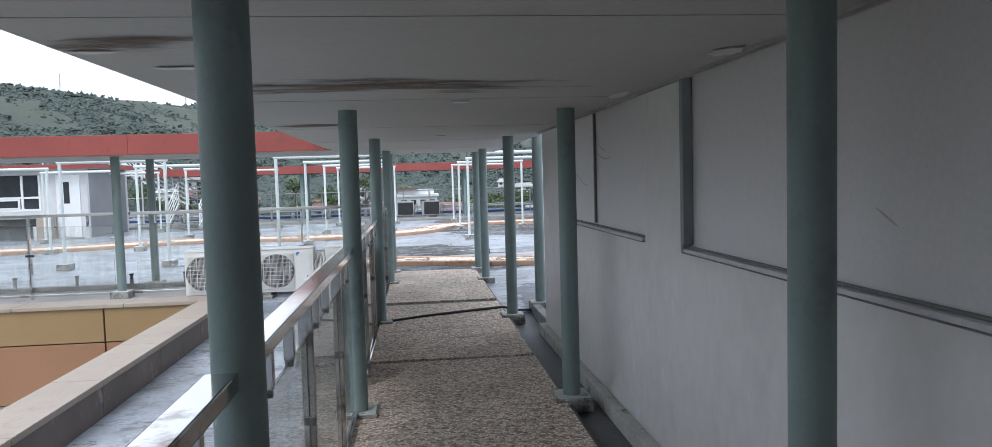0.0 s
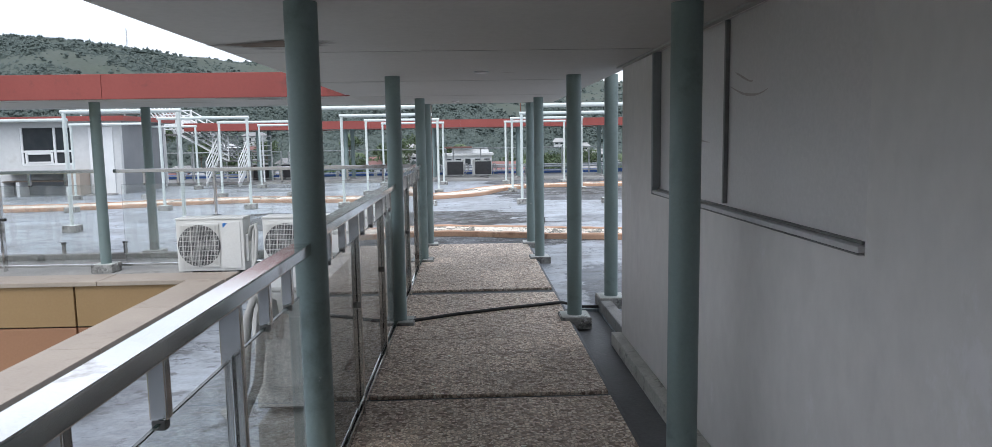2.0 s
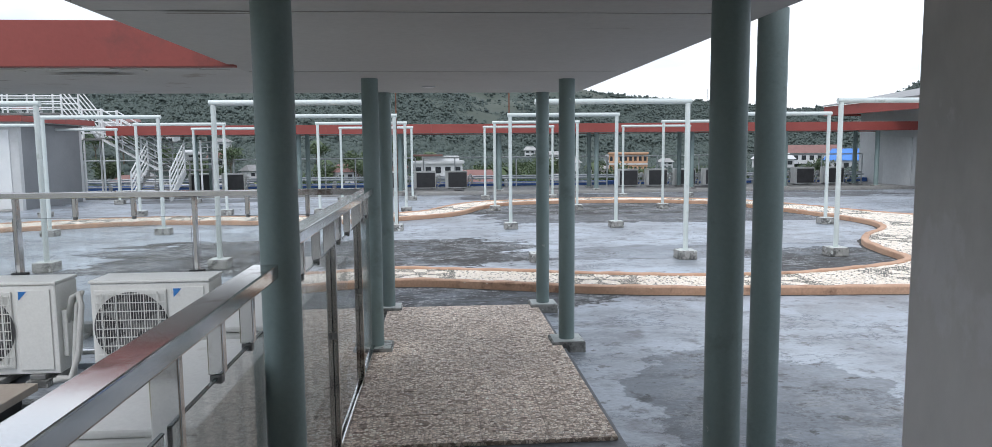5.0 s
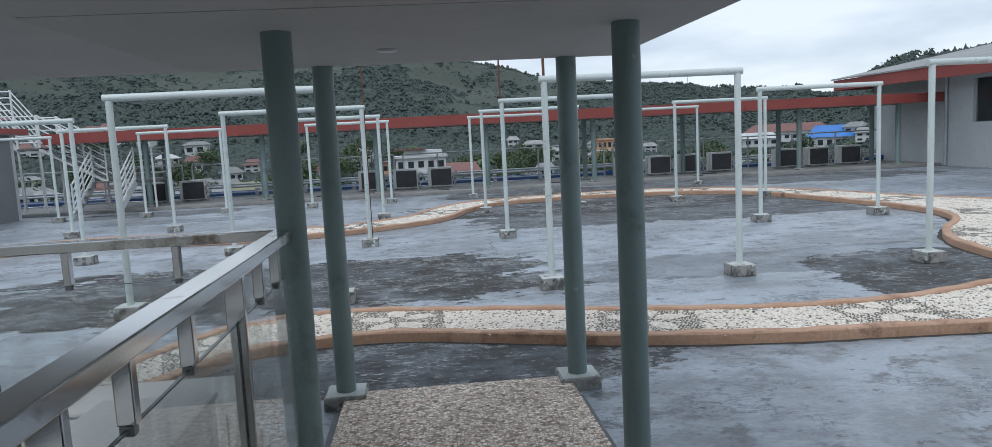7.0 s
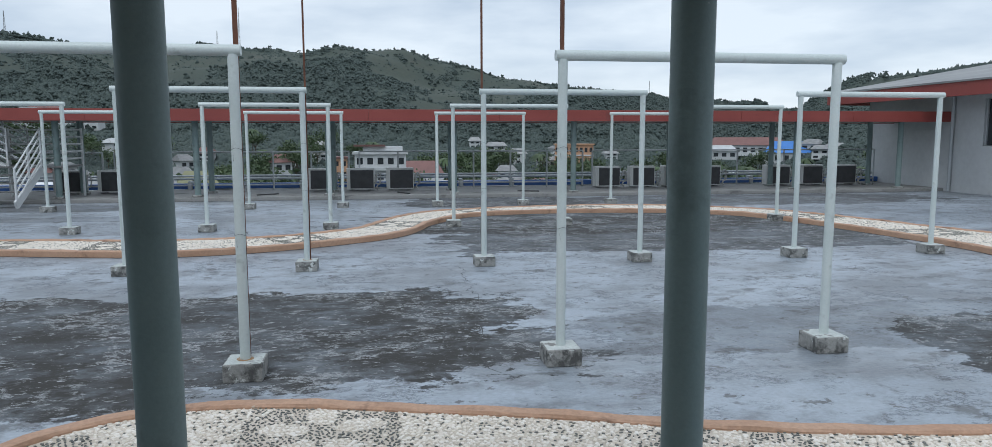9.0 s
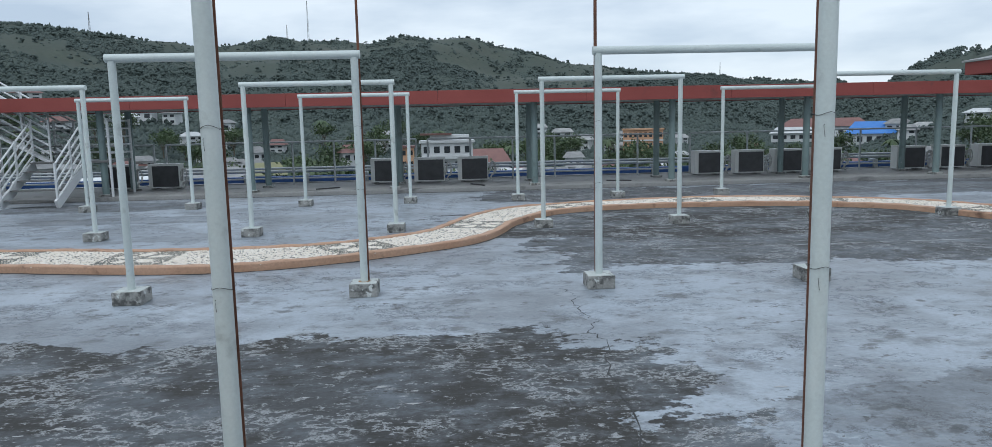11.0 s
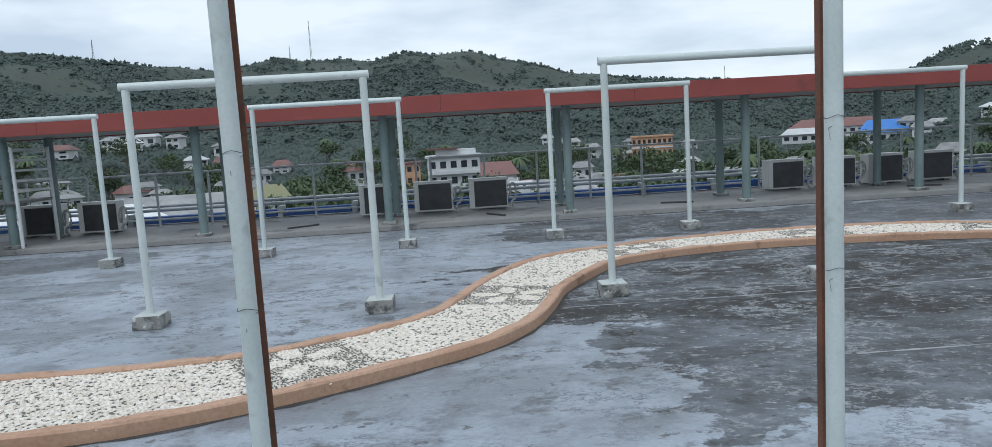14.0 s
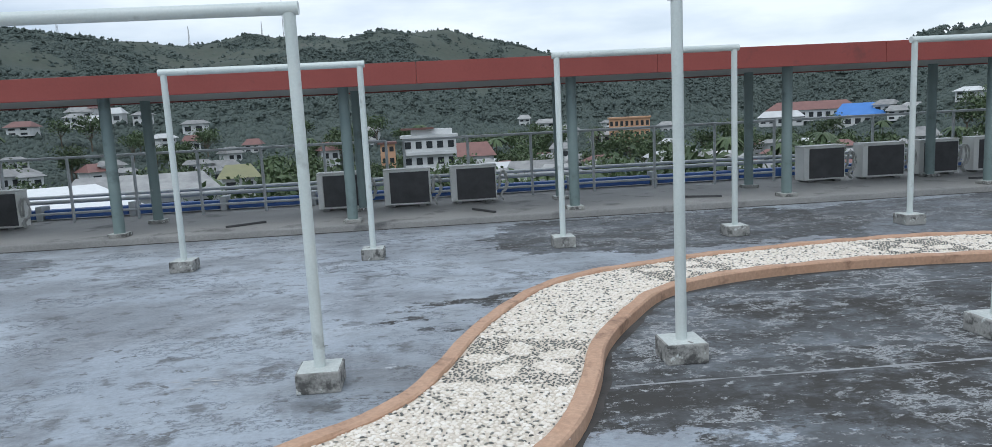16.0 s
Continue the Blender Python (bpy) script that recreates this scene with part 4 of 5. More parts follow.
inner = [Vector((p.x, p.y)) for p in spline([(*p, 0) for p in INNER])]
outer = [Vector((p.x, p.y)) for p in spline([(*p, 0) for p in OUTER])]
island = [Vector((p.x, p.y)) for p in spline([(*p, 0) for p in ISLAND], closed=True)]
KZ = 0.088
path = thing("garden_path", "winding raised path of cream and dark pebbles between terracotta kerbs", "path", kind="structure")


def kerb_strip(line, closed, away):
    """A kerb of 0.09 m width along a plan line; away: +1 widens to the left of the line, -1 to the right."""
    bm = shape()
    n = len(line)
    rings = []
    for i, p in enumerate(line):
        a, c = (line[i - 1], line[(i + 1) % n]) if closed else (line[max(i - 1, 0)], line[min(i + 1, n - 1)])
        d = (c - a).normalized()
        s = Vector((-d.y, d.x)) * away
        wob = 0.004 * math.sin(i * 1.7) + 0.003 * math.sin(i * 0.63)
        prof = ((0.0, 0.0), (0.0, KZ - 0.012), (0.012, KZ + wob), (0.092 + wob, KZ + wob), (0.104, KZ - 0.012), (0.104, 0.0))
        rings.append([bm.verts.new((p.x + s.x * o, p.y + s.y * o, z)) for o, z in prof])
    pairs = list(zip(rings, rings[1:])) + ([(rings[-1], rings[0])] if closed else [])
    for a, c in pairs:
        for k in range(5):
            bm.faces.new((a[k], a[k + 1], c[k + 1], c[k]))
    if not closed:
        bm.faces.new(rings[0])
        bm.faces.new(rings[-1][::-1])
    bmesh.ops.recalc_face_normals(bm, faces=bm.faces)
    return bm


part("kerb", kerb_strip(inner, False, -1), KERB, path, "chipped terracotta painted kerb")
part("kerb", kerb_strip(outer, False, 1), KERB, path, "chipped terracotta painted kerb")
part("kerb", kerb_strip(island, True, 1), KERB, path, "chipped terracotta painted kerb")


def kerb_dirt(line, side, seed):
    """A ragged dark line on the deck along the foot of a kerb."""
    rnd = random.Random(seed)
    bm = shape()
    prev = None
    n = len(line)
    for i, p in enumerate(line):
        d = (line[min(i + 1, n - 1)] - line[max(i - 1, 0)]).normalized()
        s = Vector((-d.y, d.x)) * side
        w = 0.015 + 0.05 * abs(noise.noise(Vector((p.x * 1.3, p.y * 1.3, seed)))) + rnd.uniform(0, 0.03)
        row = (bm.verts.new((p.x - s.x * 0.004, p.y - s.y * 0.004, 0.0022)), bm.verts.new((p.x + s.x * w, p.y + s.y * w, 0.0022)))
        if prev:
            bm.faces.new((prev[0], row[0], row[1], prev[1]))
        prev = row
    bmesh.ops.recalc_face_normals(bm, faces=bm.faces)
    return tagged(part("kerb_dirt", bm, FOOT_DARK), "ragged dark line along the foot of the kerb", "stain", kind="structure")


# dark colour of the kerb foot lines and the far strip's painted shadow
FOOT_DARK = material("dark_foot_line", ((0.045, 0.042, 0.04), (0.09, 0.085, 0.08)), 0.95, 4, 50, 0.3, coords="World")
kerb_dirt(inner, 1, 3.0)
kerb_dirt(outer, -1, 7.0)


def inside(px, py, poly):
    hit = np.zeros(len(px), bool)
    x = np.array([p.x for p in poly])
    y = np.array([p.y for p in poly])
    x2, y2 = np.roll(x, -1), np.roll(y, -1)
    for a, b, c, d in zip(x, y, x2, y2):
        if b == d:
            continue
        cut = ((b > py) != (d > py)) & (px < (c - a) * (py - b) / (d - b) + a)
        hit ^= cut
    return hit


ring = outer + inner[::-1]
from mathutils.geometry import delaunay_2d_cdt
pts2 = ring + island
n1, n2 = len(ring), len(island)
loops = [list(range(n1)), list(range(n1, n1 + n2))]
edges2 = [(l[i], l[(i + 1) % len(l)]) for l in loops for i in range(len(l))]
vv, ee, ff, _, _, _ = delaunay_2d_cdt(pts2, edges2, [], 0, 1e-5)
cx = np.array([sum(vv[i].x for i in f) / len(f) for f in ff])
cy = np.array([sum(vv[i].y for i in f) / len(f) for f in ff])
keep = inside(cx, cy, ring) & ~inside(cx, cy, island)
bed = bpy.data.meshes.new("mortar_bed")
bed.from_pydata([(v.x, v.y, KZ - 0.022) for v in vv], [], [list(f) for f, k in zip(ff, keep) if k])
bed.materials.append(GROUT)
bed_ob = new("mortar_bed", bed)
bed_ob.parent = path

# pebbles, with flower motifs of light petals on a dark ground
rng = np.random.default_rng(5)
SP = 0.029
gx, gy = np.meshgrid(np.arange(-7.2, 10.8, SP), np.arange(12.7, 27.2, SP * 0.87))
gx = gx + (np.arange(gx.shape[0])[:, None] % 2) * SP / 2
px = (gx + rng.uniform(-0.008, 0.008, gx.shape)).ravel()
py = (gy + rng.uniform(-0.008, 0.008, gy.shape)).ravel()
ok = inside(px, py, ring) & ~inside(px, py, island)
px, py = px[ok], py[ok]
lines = np.array([(p.x, p.y) for p in inner[::2] + outer[::2] + island[::2]])
near = np.full(len(px), 9.0)
for a in range(0, len(lines), 60):
    d = np.hypot(px[:, None] - lines[None, a:a + 60, 0], py[:, None] - lines[None, a:a + 60, 1]).min(1)
    near = np.minimum(near, d)
ok = near > 0.118
px, py = px[ok], py[ok]
MOTIFS = ((-1.0, 14.25, 20), (0.35, 14.72, 0), (2.35, 14.15, -15), (4.2, 13.85, 0), (5.9, 13.95, 20), (7.3, 15.1, 60), (7.7, 17.0, 40), (9.3, 18.9, 60), (9.2, 21.4, 90), (8.7, 23.8, 110), (7.0, 25.7, 150),
          (5.0, 26.1, 0), (2.6, 26.05, 20), (0.95, 23.9, 70), (-0.6, 22.25, 30), (-3.0, 21.9, 0), (-4.8, 22.15, 0), (-6.6, 21.75, 10))
dark = rng.random(len(px)) < 0.21 + 0.05 * np.sin(px * 5.1 + 2 * np.sin(py * 4.3))
petal_mask = np.zeros(len(px), bool)
for mx, my, ma in MOTIFS:
    c, s = math.cos(radians(ma)), math.sin(radians(ma))
    u, v = (px - mx) * c + (py - my) * s, -(px - mx) * s + (py - my) * c
    inm = (np.abs(u) < 0.40) & (np.abs(v) < 0.52)
    pet = np.zeros(len(px), bool)
    for k in range(5):
        a = radians(72 * k + 20)
        uu, v2 = u - 0.20 * math.cos(a), v - 0.24 * math.sin(a)
        du, dv = uu * math.cos(a) + v2 * math.sin(a), -uu * math.sin(a) + v2 * math.cos(a)
        pet |= (du / 0.135) ** 2 + (dv / 0.080) ** 2 < 1
    dark = np.where(inm, rng.random(len(px)) < 0.90, dark)
    petal_mask |= inm & pet


def pebbles(name, sel, mat, label, size=1.0, slim=0.0):
    x, y = px[sel], py[sel]
    n = len(x)
    r = rng.uniform(0.0095, 0.0165, n) * size
    el = rng.uniform(0.50, 0.98, n) * (1 - slim)
    an = rng.uniform(0, math.pi, n)
    h = rng.uniform(0.0, 0.002, n)
    K = 6
    verts = np.zeros((n, K, 3))
    for k in range(K):
        t = 2 * math.pi * k / K
        rk = r * rng.uniform(0.86, 1.14, n)
        ex, ey = rk * math.cos(t), rk * el * math.sin(t)
        verts[:, k, 0] = x + ex * np.cos(an) - ey * np.sin(an)
        verts[:, k, 1] = y + ex * np.sin(an) + ey * np.cos(an)
        verts[:, k, 2] = KZ - 0.021
    crown = verts.copy()
    crown[:, :, 0] = x[:, None] + (crown[:, :, 0] - x[:, None]) * 0.74
    crown[:, :, 1] = y[:, None] + (crown[:, :, 1] - y[:, None]) * 0.74
    crown[:, :, 2] = (KZ - 0.0175 + h)[:, None]
    allv = np.concatenate([verts, crown], 1).reshape(-1, 3)
    base = np.arange(n)[:, None] * 2 * K
    quads = [np.concatenate([base + k, base + (k + 1) % K, base + K + (k + 1) % K, base + K + k], 1) for k in range(K)]
    caps = np.concatenate([base + K + k for k in range(K)], 1)
    faces = np.concatenate(quads).tolist() + caps.tolist()
    me = bpy.data.meshes.new(name)
    me.from_pydata(allv.tolist(), [], faces)
    me.materials.append(mat)
    ob = new(name, me)
    ob.parent = path
    tagged(ob, label, kind="stuff")


pebbles("pebbles", ~dark | petal_mask, PEBBLE_W, "cream and white rounded pebbles", 1.16)
pebbles("pebbles", dark & ~petal_mask, PEBBLE_D, "dark grey pebbles set in flower patterns", 0.88, 0.36)


# ---- far side of the roof: canopy, railing, units ----
strip = shape()
box(strip, -14.0, 16.7, 30.1, 33.4, -0.02, 0.09, 0.015)
tagged(part("far_walkway", strip, SLAB), "raised pale concrete strip under the far canopy", "pavement", kind="structure")
# shadow below the strip's front edge, drawn as a thin dark sliver
foot = shape()
for k in range(60):
    x = -14.0 + 30.7 * k / 60
    box(foot, x, x + 0.505, 30.10 - 0.05 - 0.05 * abs(noise.noise(Vector((x * 1.7, 2.0, 0.5)))), 30.099, -0.01, 0.0025)
tagged(part("strip_dirt", foot, FOOT_DARK), "painted shadow line along the foot of the raised strip", "stain", kind="structure")
FZ = 2.0
fsof = shape()
box(fsof, -9.60, 16.9, 29.95, 32.35, FZ, FZ + 0.12)
tagged(part("far_canopy_ceiling", fsof, SOFFIT), "grey-white soffit of the far canopy", "ceiling", kind="structure")
ffas = thing("far_canopy_fascia", "long faded red fascia of the far canopy", "fascia", kind="structure")
for i in range(8):
    part("fascia_board", box(shape(), -9.60 + 3.3125 * i, -9.60 + 3.3125 * (i + 1) - 0.004, 29.87, 29.945, FZ - 0.02, FZ + 0.27, 0.004), RED, ffas)
part("fascia_board", box(shape(), -9.60, 16.9, 32.36, 32.43, FZ - 0.02, FZ + 0.27, 0.004), RED, ffas)
part("fascia_board", box(shape(), -9.66, -9.602, 29.87, 32.43, FZ - 0.02, FZ + 0.27, 0.004), RED, ffas)
part("roof_slab", box(shape(), -9.60, 16.9, 29.95, 32.35, FZ + 0.121, FZ + 0.22), SLAB, ffas)
G3 = "columns of the far canopy"
for i in range(1, 9):
    x = -10.38 + 3.225 * i
    column(x, 30.35, 0.09, FZ, group=G3, h=0.05, r=0.075)
    column(x + 0.03, 31.75, 0.09, FZ, group=G3, h=0.05, r=0.075)


def far_rail(x0, x1):
    r = thing("pipe_railing", "grey pipe railing along the roof edge", "railing", (x0, 32.55, 0.09), group="roof edge railing")
    n = x1 - x0
    for z in (1.08, 0.16):
        part("rail", rod(shape(), (0, 0, z), (n, 0, z), 0.022, 10), ALU, r, smooth=40)
    k = 0.0
    while k <= n + 0.01:
        part("post", rod(shape(), (k, 0, 0), (k, 0, 1.08), 0.025, 10), ALU, r, smooth=40)
        k += n / 6
    return r


for x0, x1 in ((-14.0, -6.9), (-6.6, -0.3), (0.0, 6.6), (6.9, 16.2)):
    far_rail(x0, x1)
blue = thing("blue_gutter", "blue painted steel gutter between grey rails", "gutter", (-14, 33.0, 0.0))
for i in range(20):
    part("gutter_length", box(shape(), 1.55 * i, 1.55 * i + 1.40, 0, 0.25, 0.12, 0.27, 0.02), BLUE_PAINT, blue)
    part("bracket", box(shape(), 1.55 * i + 1.42, 1.55 * i + 1.53, -0.02, 0.27, 0.09, 0.34, 0.01), ALU, blue)
part("rail", rod(shape(), (0, 0.1, 0.40), (30.6, 0.1, 0.40), 0.035, 10), ALU, blue, smooth=40)
part("rail", rod(shape(), (0, 0.28, 0.47), (30.6, 0.28, 0.47), 0.03, 10), ALU, blue, smooth=40)
G4 = "air conditioners under the far canopy"
big = ac_unit((-1.42, 31.95, 0.09), 0, w=0.76, d=0.30, h=0.57, dark=True, group=G4, label="large outdoor air conditioner with a dark coil face")
for x in (-0.34, 0.76, 6.83, 7.87, 8.92, 9.97, 12.20, 13.30, 14.44, -7.96, -6.86):
    copy_thing(big, pose(x, 31.95 + 0.05 * math.sin(7 * x), 0.09, 0, 0, 2 * math.sin(3 * x)))

# loose dark bars lying on the far strip
for x, y, t in ((-2.3, 30.75, 35), (1.2, 30.7, -60), (4.6, 30.8, -20), (9.5, 31.0, -15)):
    b = thing("drain_bar", "short dark bar lying on the concrete strip", "bar", (x, y, 0.092), t)
    part("length", box(shape(), -0.3, 0.3, -0.02, 0.02, 0, 0.03, 0.004), AC_DARK, b)


# ---- white roof house with door and window, on the near side of the stairs ----
def slab_wall(x0, x1, y0, y1, z0, z1):
    return box(shape(), x0, x1, y0, y1, z0, z1)


hl = thing("roof_house", "white roof-top house with a grey side wall and red roof edge", "house", (-10.15, 26.0, 0))
front = shape()
for x0, x1, z0, z1 in ((-7.0, -3.05, 0, 2.26), (-3.05, -1.45, 0, 0.93), (-1.45, 0.0, 0, 2.26), (-3.05, -1.45, 2.10, 2.26)):
    box(front, x0, x1, 0, 0.15, z0, z1)
part("wall", front, HOUSE_W, hl)
part("wall", slab_wall(-0.15, 0.0, 0.15, 3.2, 0, 2.26), GREY_WALL, hl, "dark grey side wall")
part("wall", slab_wall(-7.0, -6.85, 0.15, 3.2, 0, 2.26), HOUSE_W, hl)
part("wall", slab_wall(-7.0, 0.0, 3.2, 3.35, 0, 2.26), HOUSE_W, hl)
part("roof", box(shape(), -7.3, 0.25, -0.3, 3.6, 2.261, 2.38, 0.01), SOFFIT, hl)
part("fascia", box(shape(), -7.35, 0.25, -0.36, -0.305, 2.27, 2.42, 0.004), RED, hl, "red roof edge")
part("fascia", box(shape(), 0.252, 0.30, -0.36, 3.6, 2.27, 2.42, 0.004), RED, hl, "red roof edge")
wd = part("window", box(shape(), -3.03, -1.47, 0.06, 0.09, 0.95, 2.09), DARK_GLASS, hl, "dark two-pane window over a white framed hatch")
for x, z0, z1 in ((-3.02, 0.95, 2.09), (-2.02, 0.95, 2.09), (-1.48, 0.95, 2.09), (-2.90, 0.99, 1.33), (-2.13, 0.99, 1.33)):
    part("frame", box(shape(), x - 0.035, x + 0.035, 0.015, 0.058, z0, z1, 0.004), WHITE, wd)
for x0, x1, z in ((-3.03, -1.47, 1.37), (-3.03, -1.47, 0.97), (-2.86, -2.17, 1.31), (-2.86, -2.17, 1.02)):
    part("frame", box(shape(), x0, x1, 0.017, 0.056, z - 0.035, z + 0.035, 0.004), WHITE, wd)
dr = part("door", box(shape(), -0.95, -0.22, -0.03, -0.002, 0.04, 2.08, 0.006), WHITE, hl, "white door with a narrow dark pane")
part("pane", box(shape(), -0.72, -0.54, -0.036, -0.031, 1.15, 1.85), DARK_GLASS, dr)
part("handle", box(shape(), -0.86, -0.83, -0.06, -0.031, 0.98, 1.12, 0.004), ALU, dr)
part("ledge", box(shape(), -3.45, -1.35, -0.60, -0.002, 0.70, 0.77, 0.006), SLAB, hl, "grey concrete counter below the window")
part("shelf", box(shape(), -3.40, -1.40, -0.50, -0.004, 0.45, 0.48, 0.004), BARK, hl, "dark shelf board under the counter")
part("counter_back", box(shape(), -3.38, -1.38, -0.03, -0.004, 0.02, 0.44, 0.004), GREY_WALL, hl)
for x in (-3.37, -2.9, -1.42):
    part("leg", box(shape(), x - 0.05, x + 0.05, -0.55, -0.05, 0, 0.449, 0.006), HOUSE_W, hl)
part("counter_end", box(shape(), -1.34, -1.0, -0.62, -0.002, 0, 0.80, 0.01), COPING, hl, "cream rendered end block of the counter")
part("step", box(shape(), -1.05, -0.15, -0.45, -0.031, 0, 0.035, 0.008), SLAB, hl)


# ---- steel stairs ----
st = thing("outdoor_stairs", "white steel stairs with pipe railings rising in two flights", "stairs", (-8.58, 28.87, 0))
W, N, RISE, RUN = 1.12, 5, 0.18, 0.27
for i in range(N):
    part("tread", box(shape(), 0.05, W - 0.05, RUN * i, RUN * i + 0.26, RISE * (i + 1) - 0.03, RISE * (i + 1), 0.004), AC_GREY, st)
H1, Y1 = RISE * N, RUN * N
part("landing", box(shape(), -0.1, W + 0.5, Y1 + 0.01, Y1 + 1.15, H1 - 0.05, H1, 0.006), AC_GREY, st)
for x in (0.0, W):
    part("stringer", bar(shape(), (x, -0.05, 0.06), (x, Y1, H1 - 0.06), 0.05, 0.2), WHITE, st)
    for k in range(5):
        z = 0.16 + 0.18 * k
        part("rail", rod(shape(), (x, 0.0, z), (x, Y1, z + H1), 0.02, 8), WHITE, st, smooth=40)
    for y in (0.0, Y1 / 2, Y1):
        part("post", rod(shape(), (x, y, H1 * y / Y1), (x, y, H1 * y / Y1 + 0.92), 0.024, 10), WHITE, st, smooth=40)
N2, XL, RISE2 = 6, 0.35, 0.168
for i in range(N2):
    part("tread", box(shape(), XL - 0.28 * (i + 1), XL - 0.28 * i, Y1 + 0.1, Y1 + 1.1, H1 + RISE2 * (i + 1) - 0.03, H1 + RISE2 * (i + 1), 0.004), AC_GREY, st)
X2, H2 = XL - 0.28 * N2, H1 + RISE2 * N2
for y in (Y1 + 0.05, Y1 + 1.15):
    part("stringer", bar(shape(), (XL, y, H1 - 0.02), (X2, y, H2 - 0.05), 0.2, 0.05), WHITE, st)
    for k in range(5):
        z = 0.16 + 0.18 * k
        part("rail", rod(shape(), (XL, y, H1 + z), (X2, y, H2 + z), 0.02, 8), WHITE, st, smooth=40)
    for k in range(4):
        x = XL + (X2 - XL) * k / 3
        z = H1 + (H2 - H1) * k / 3
        part("post", rod(shape(), (x, y, z), (x, y, z + 0.92), 0.024, 10), WHITE, st, smooth=40)
for k in range(5):
    z = H1 + 0.16 + 0.18 * k
    part("rail", rod(shape(), (W + 0.5, Y1, z), (W + 0.5, Y1 + 1.15, z), 0.02, 8), WHITE, st, smooth=40)
    part("rail", rod(shape(), (-0.1, Y1 + 1.15, z), (W + 0.5, Y1 + 1.15, z), 0.02, 8), WHITE, st, smooth=40)
for x, y in ((W + 0.5, Y1 + 0.02), (W + 0.5, Y1 + 1.15), (-0.1, Y1 + 1.15)):
    part("post", rod(shape(), (x, y, 0), (x, y, H1 + 0.92), 0.03, 10), WHITE, st, smooth=40)
part("upper_landing", box(shape(), X2 - 0.6, X2, Y1, Y1 + 1.2, H2 - 0.06, H2, 0.006), AC_GREY, st)
X3, H3 = X2 - 1.2, H2 + 0.80
for i in range(4):
    part("tread", box(shape(), X2 - 0.6 - 0.15 * (i + 1), X2 - 0.6 - 0.15 * i, Y1 + 0.1, Y1 + 1.1, H2 + 0.2 * (i + 1) - 0.03, H2 + 0.2 * (i + 1), 0.004), AC_GREY, st)
part("roof_platform", box(shape(), X3 - 2.4, X3, Y1, Y1 + 1.2, H3 - 0.06, H3, 0.006), AC_GREY, st)
for y in (Y1 + 0.05, Y1 + 1.15):
    part("stringer", bar(shape(), (X2 - 0.6, y, H2 - 0.04), (X3, y, H3 - 0.05), 0.2, 0.05), WHITE, st)
    for k in range(5):
        z = 0.16 + 0.18 * k
        part("rail", rod(shape(), (X2, y, H2 + z), (X2 - 0.6, y, H2 + z), 0.02, 8), WHITE, st, smooth=40)
        part("rail", rod(shape(), (X2 - 0.6, y, H2 + z), (X3, y, H3 + z), 0.02, 8), WHITE, st, smooth=40)
        part("rail", rod(shape(), (X3, y, H3 + z), (X3 - 2.4, y, H3 + z), 0.02, 8), WHITE, st, smooth=40)
    for x, z0, z1 in ((X2 - 0.03, 0, H2), (X2 - 0.6, 0, H2), (X3, H3 - 0.06, H3), (X3 - 0.8, 0, H3), (X3 - 1.6, H3 - 0.06, H3), (X3 - 2.37, 0, H3)):
        part("post", rod(shape(), (x, y, z0), (x, y, z1 + 0.92), 0.03, 10), WHITE, st, smooth=40)

# ---- white annex with red eaves on the far side ----
ax = thing("annex", "white annex building with red eaves and a pale sloping roof", "house", (16.7, 33.6, 0))
awall = shape()
for y0, y1, z0, z1 in ((-14.0, -7.4, 0, 2.7), (-7.4, -4.8, 0, 1.32), (-7.4, -4.8, 2.58, 2.7), (-4.8, 0.0, 0, 2.7)):
    box(awall, 0, 0.2, y0, y1, z0, z1)
part("wall", awall, HOUSE_W, ax)
part("wall", box(shape(), 0.2, 9.0, -0.2, 0.0, 0, 2.7), HOUSE_W, ax)
part("wall", box(shape(), 0.2, 9.0, -14.0, -13.8, 0, 2.7), HOUSE_W, ax)
aw = part("window", box(shape(), 0.08, 0.12, -7.38, -4.82, 1.33, 2.57), DARK_GLASS, ax, "wide dark window")
for y in (-7.36, -6.1, -4.84):
    part("frame", box(shape(), 0.03, 0.078, y - 0.03, y + 0.03, 1.33, 2.57, 0.004), ALU, aw)
part("downpipe", rod(shape(), (-0.06, -3.75, 0.02), (-0.06, -3.75, 2.68), 0.05, 12), ALU, ax, smooth=40)
part("panel", box(shape(), -0.02, -0.001, -3.2, -1.6, 0.05, 1.75, 0.006), HOUSE_W, ax, "white access panel in the wall")
part("eaves", box(shape(), -1.1, 0.4, -14.5, 0.6, 2.702, 2.78), SOFFIT, ax)
part("fascia", box(shape(), -1.16, -1.102, -14.5, 0.6, 2.62, 2.98, 0.004), RED, ax, "red eaves board")
part("fascia", box(shape(), -1.1, 9.0, 0.601, 0.66, 2.62, 2.98, 0.004), RED, ax, "red eaves board")
rf = shape()
vs = [rf.verts.new(v) for v in ((-1.2, -14.6, 2.985), (-1.2, 0.7, 2.985), (9.0, 0.7, 4.7), (9.0, -14.6, 4.7), (-1.2, -14.6, 3.03), (-1.2, 0.7, 3.03), (9.0, 0.7, 4.76), (9.0, -14.6, 4.76))]
for f in ((3, 2, 1, 0), (4, 5, 6, 7), (0, 1, 5, 4), (1, 2, 6, 5), (2, 3, 7, 6), (3, 0, 4, 7)):
    rf.faces.new([vs[i] for i in f])
part("roof", rf, ROOF_TIN, ax, "pale ribbed sheet roof")
ac_unit((15.85, 26.2, 0.0), 0, group=G4, w=0.8, d=0.32)

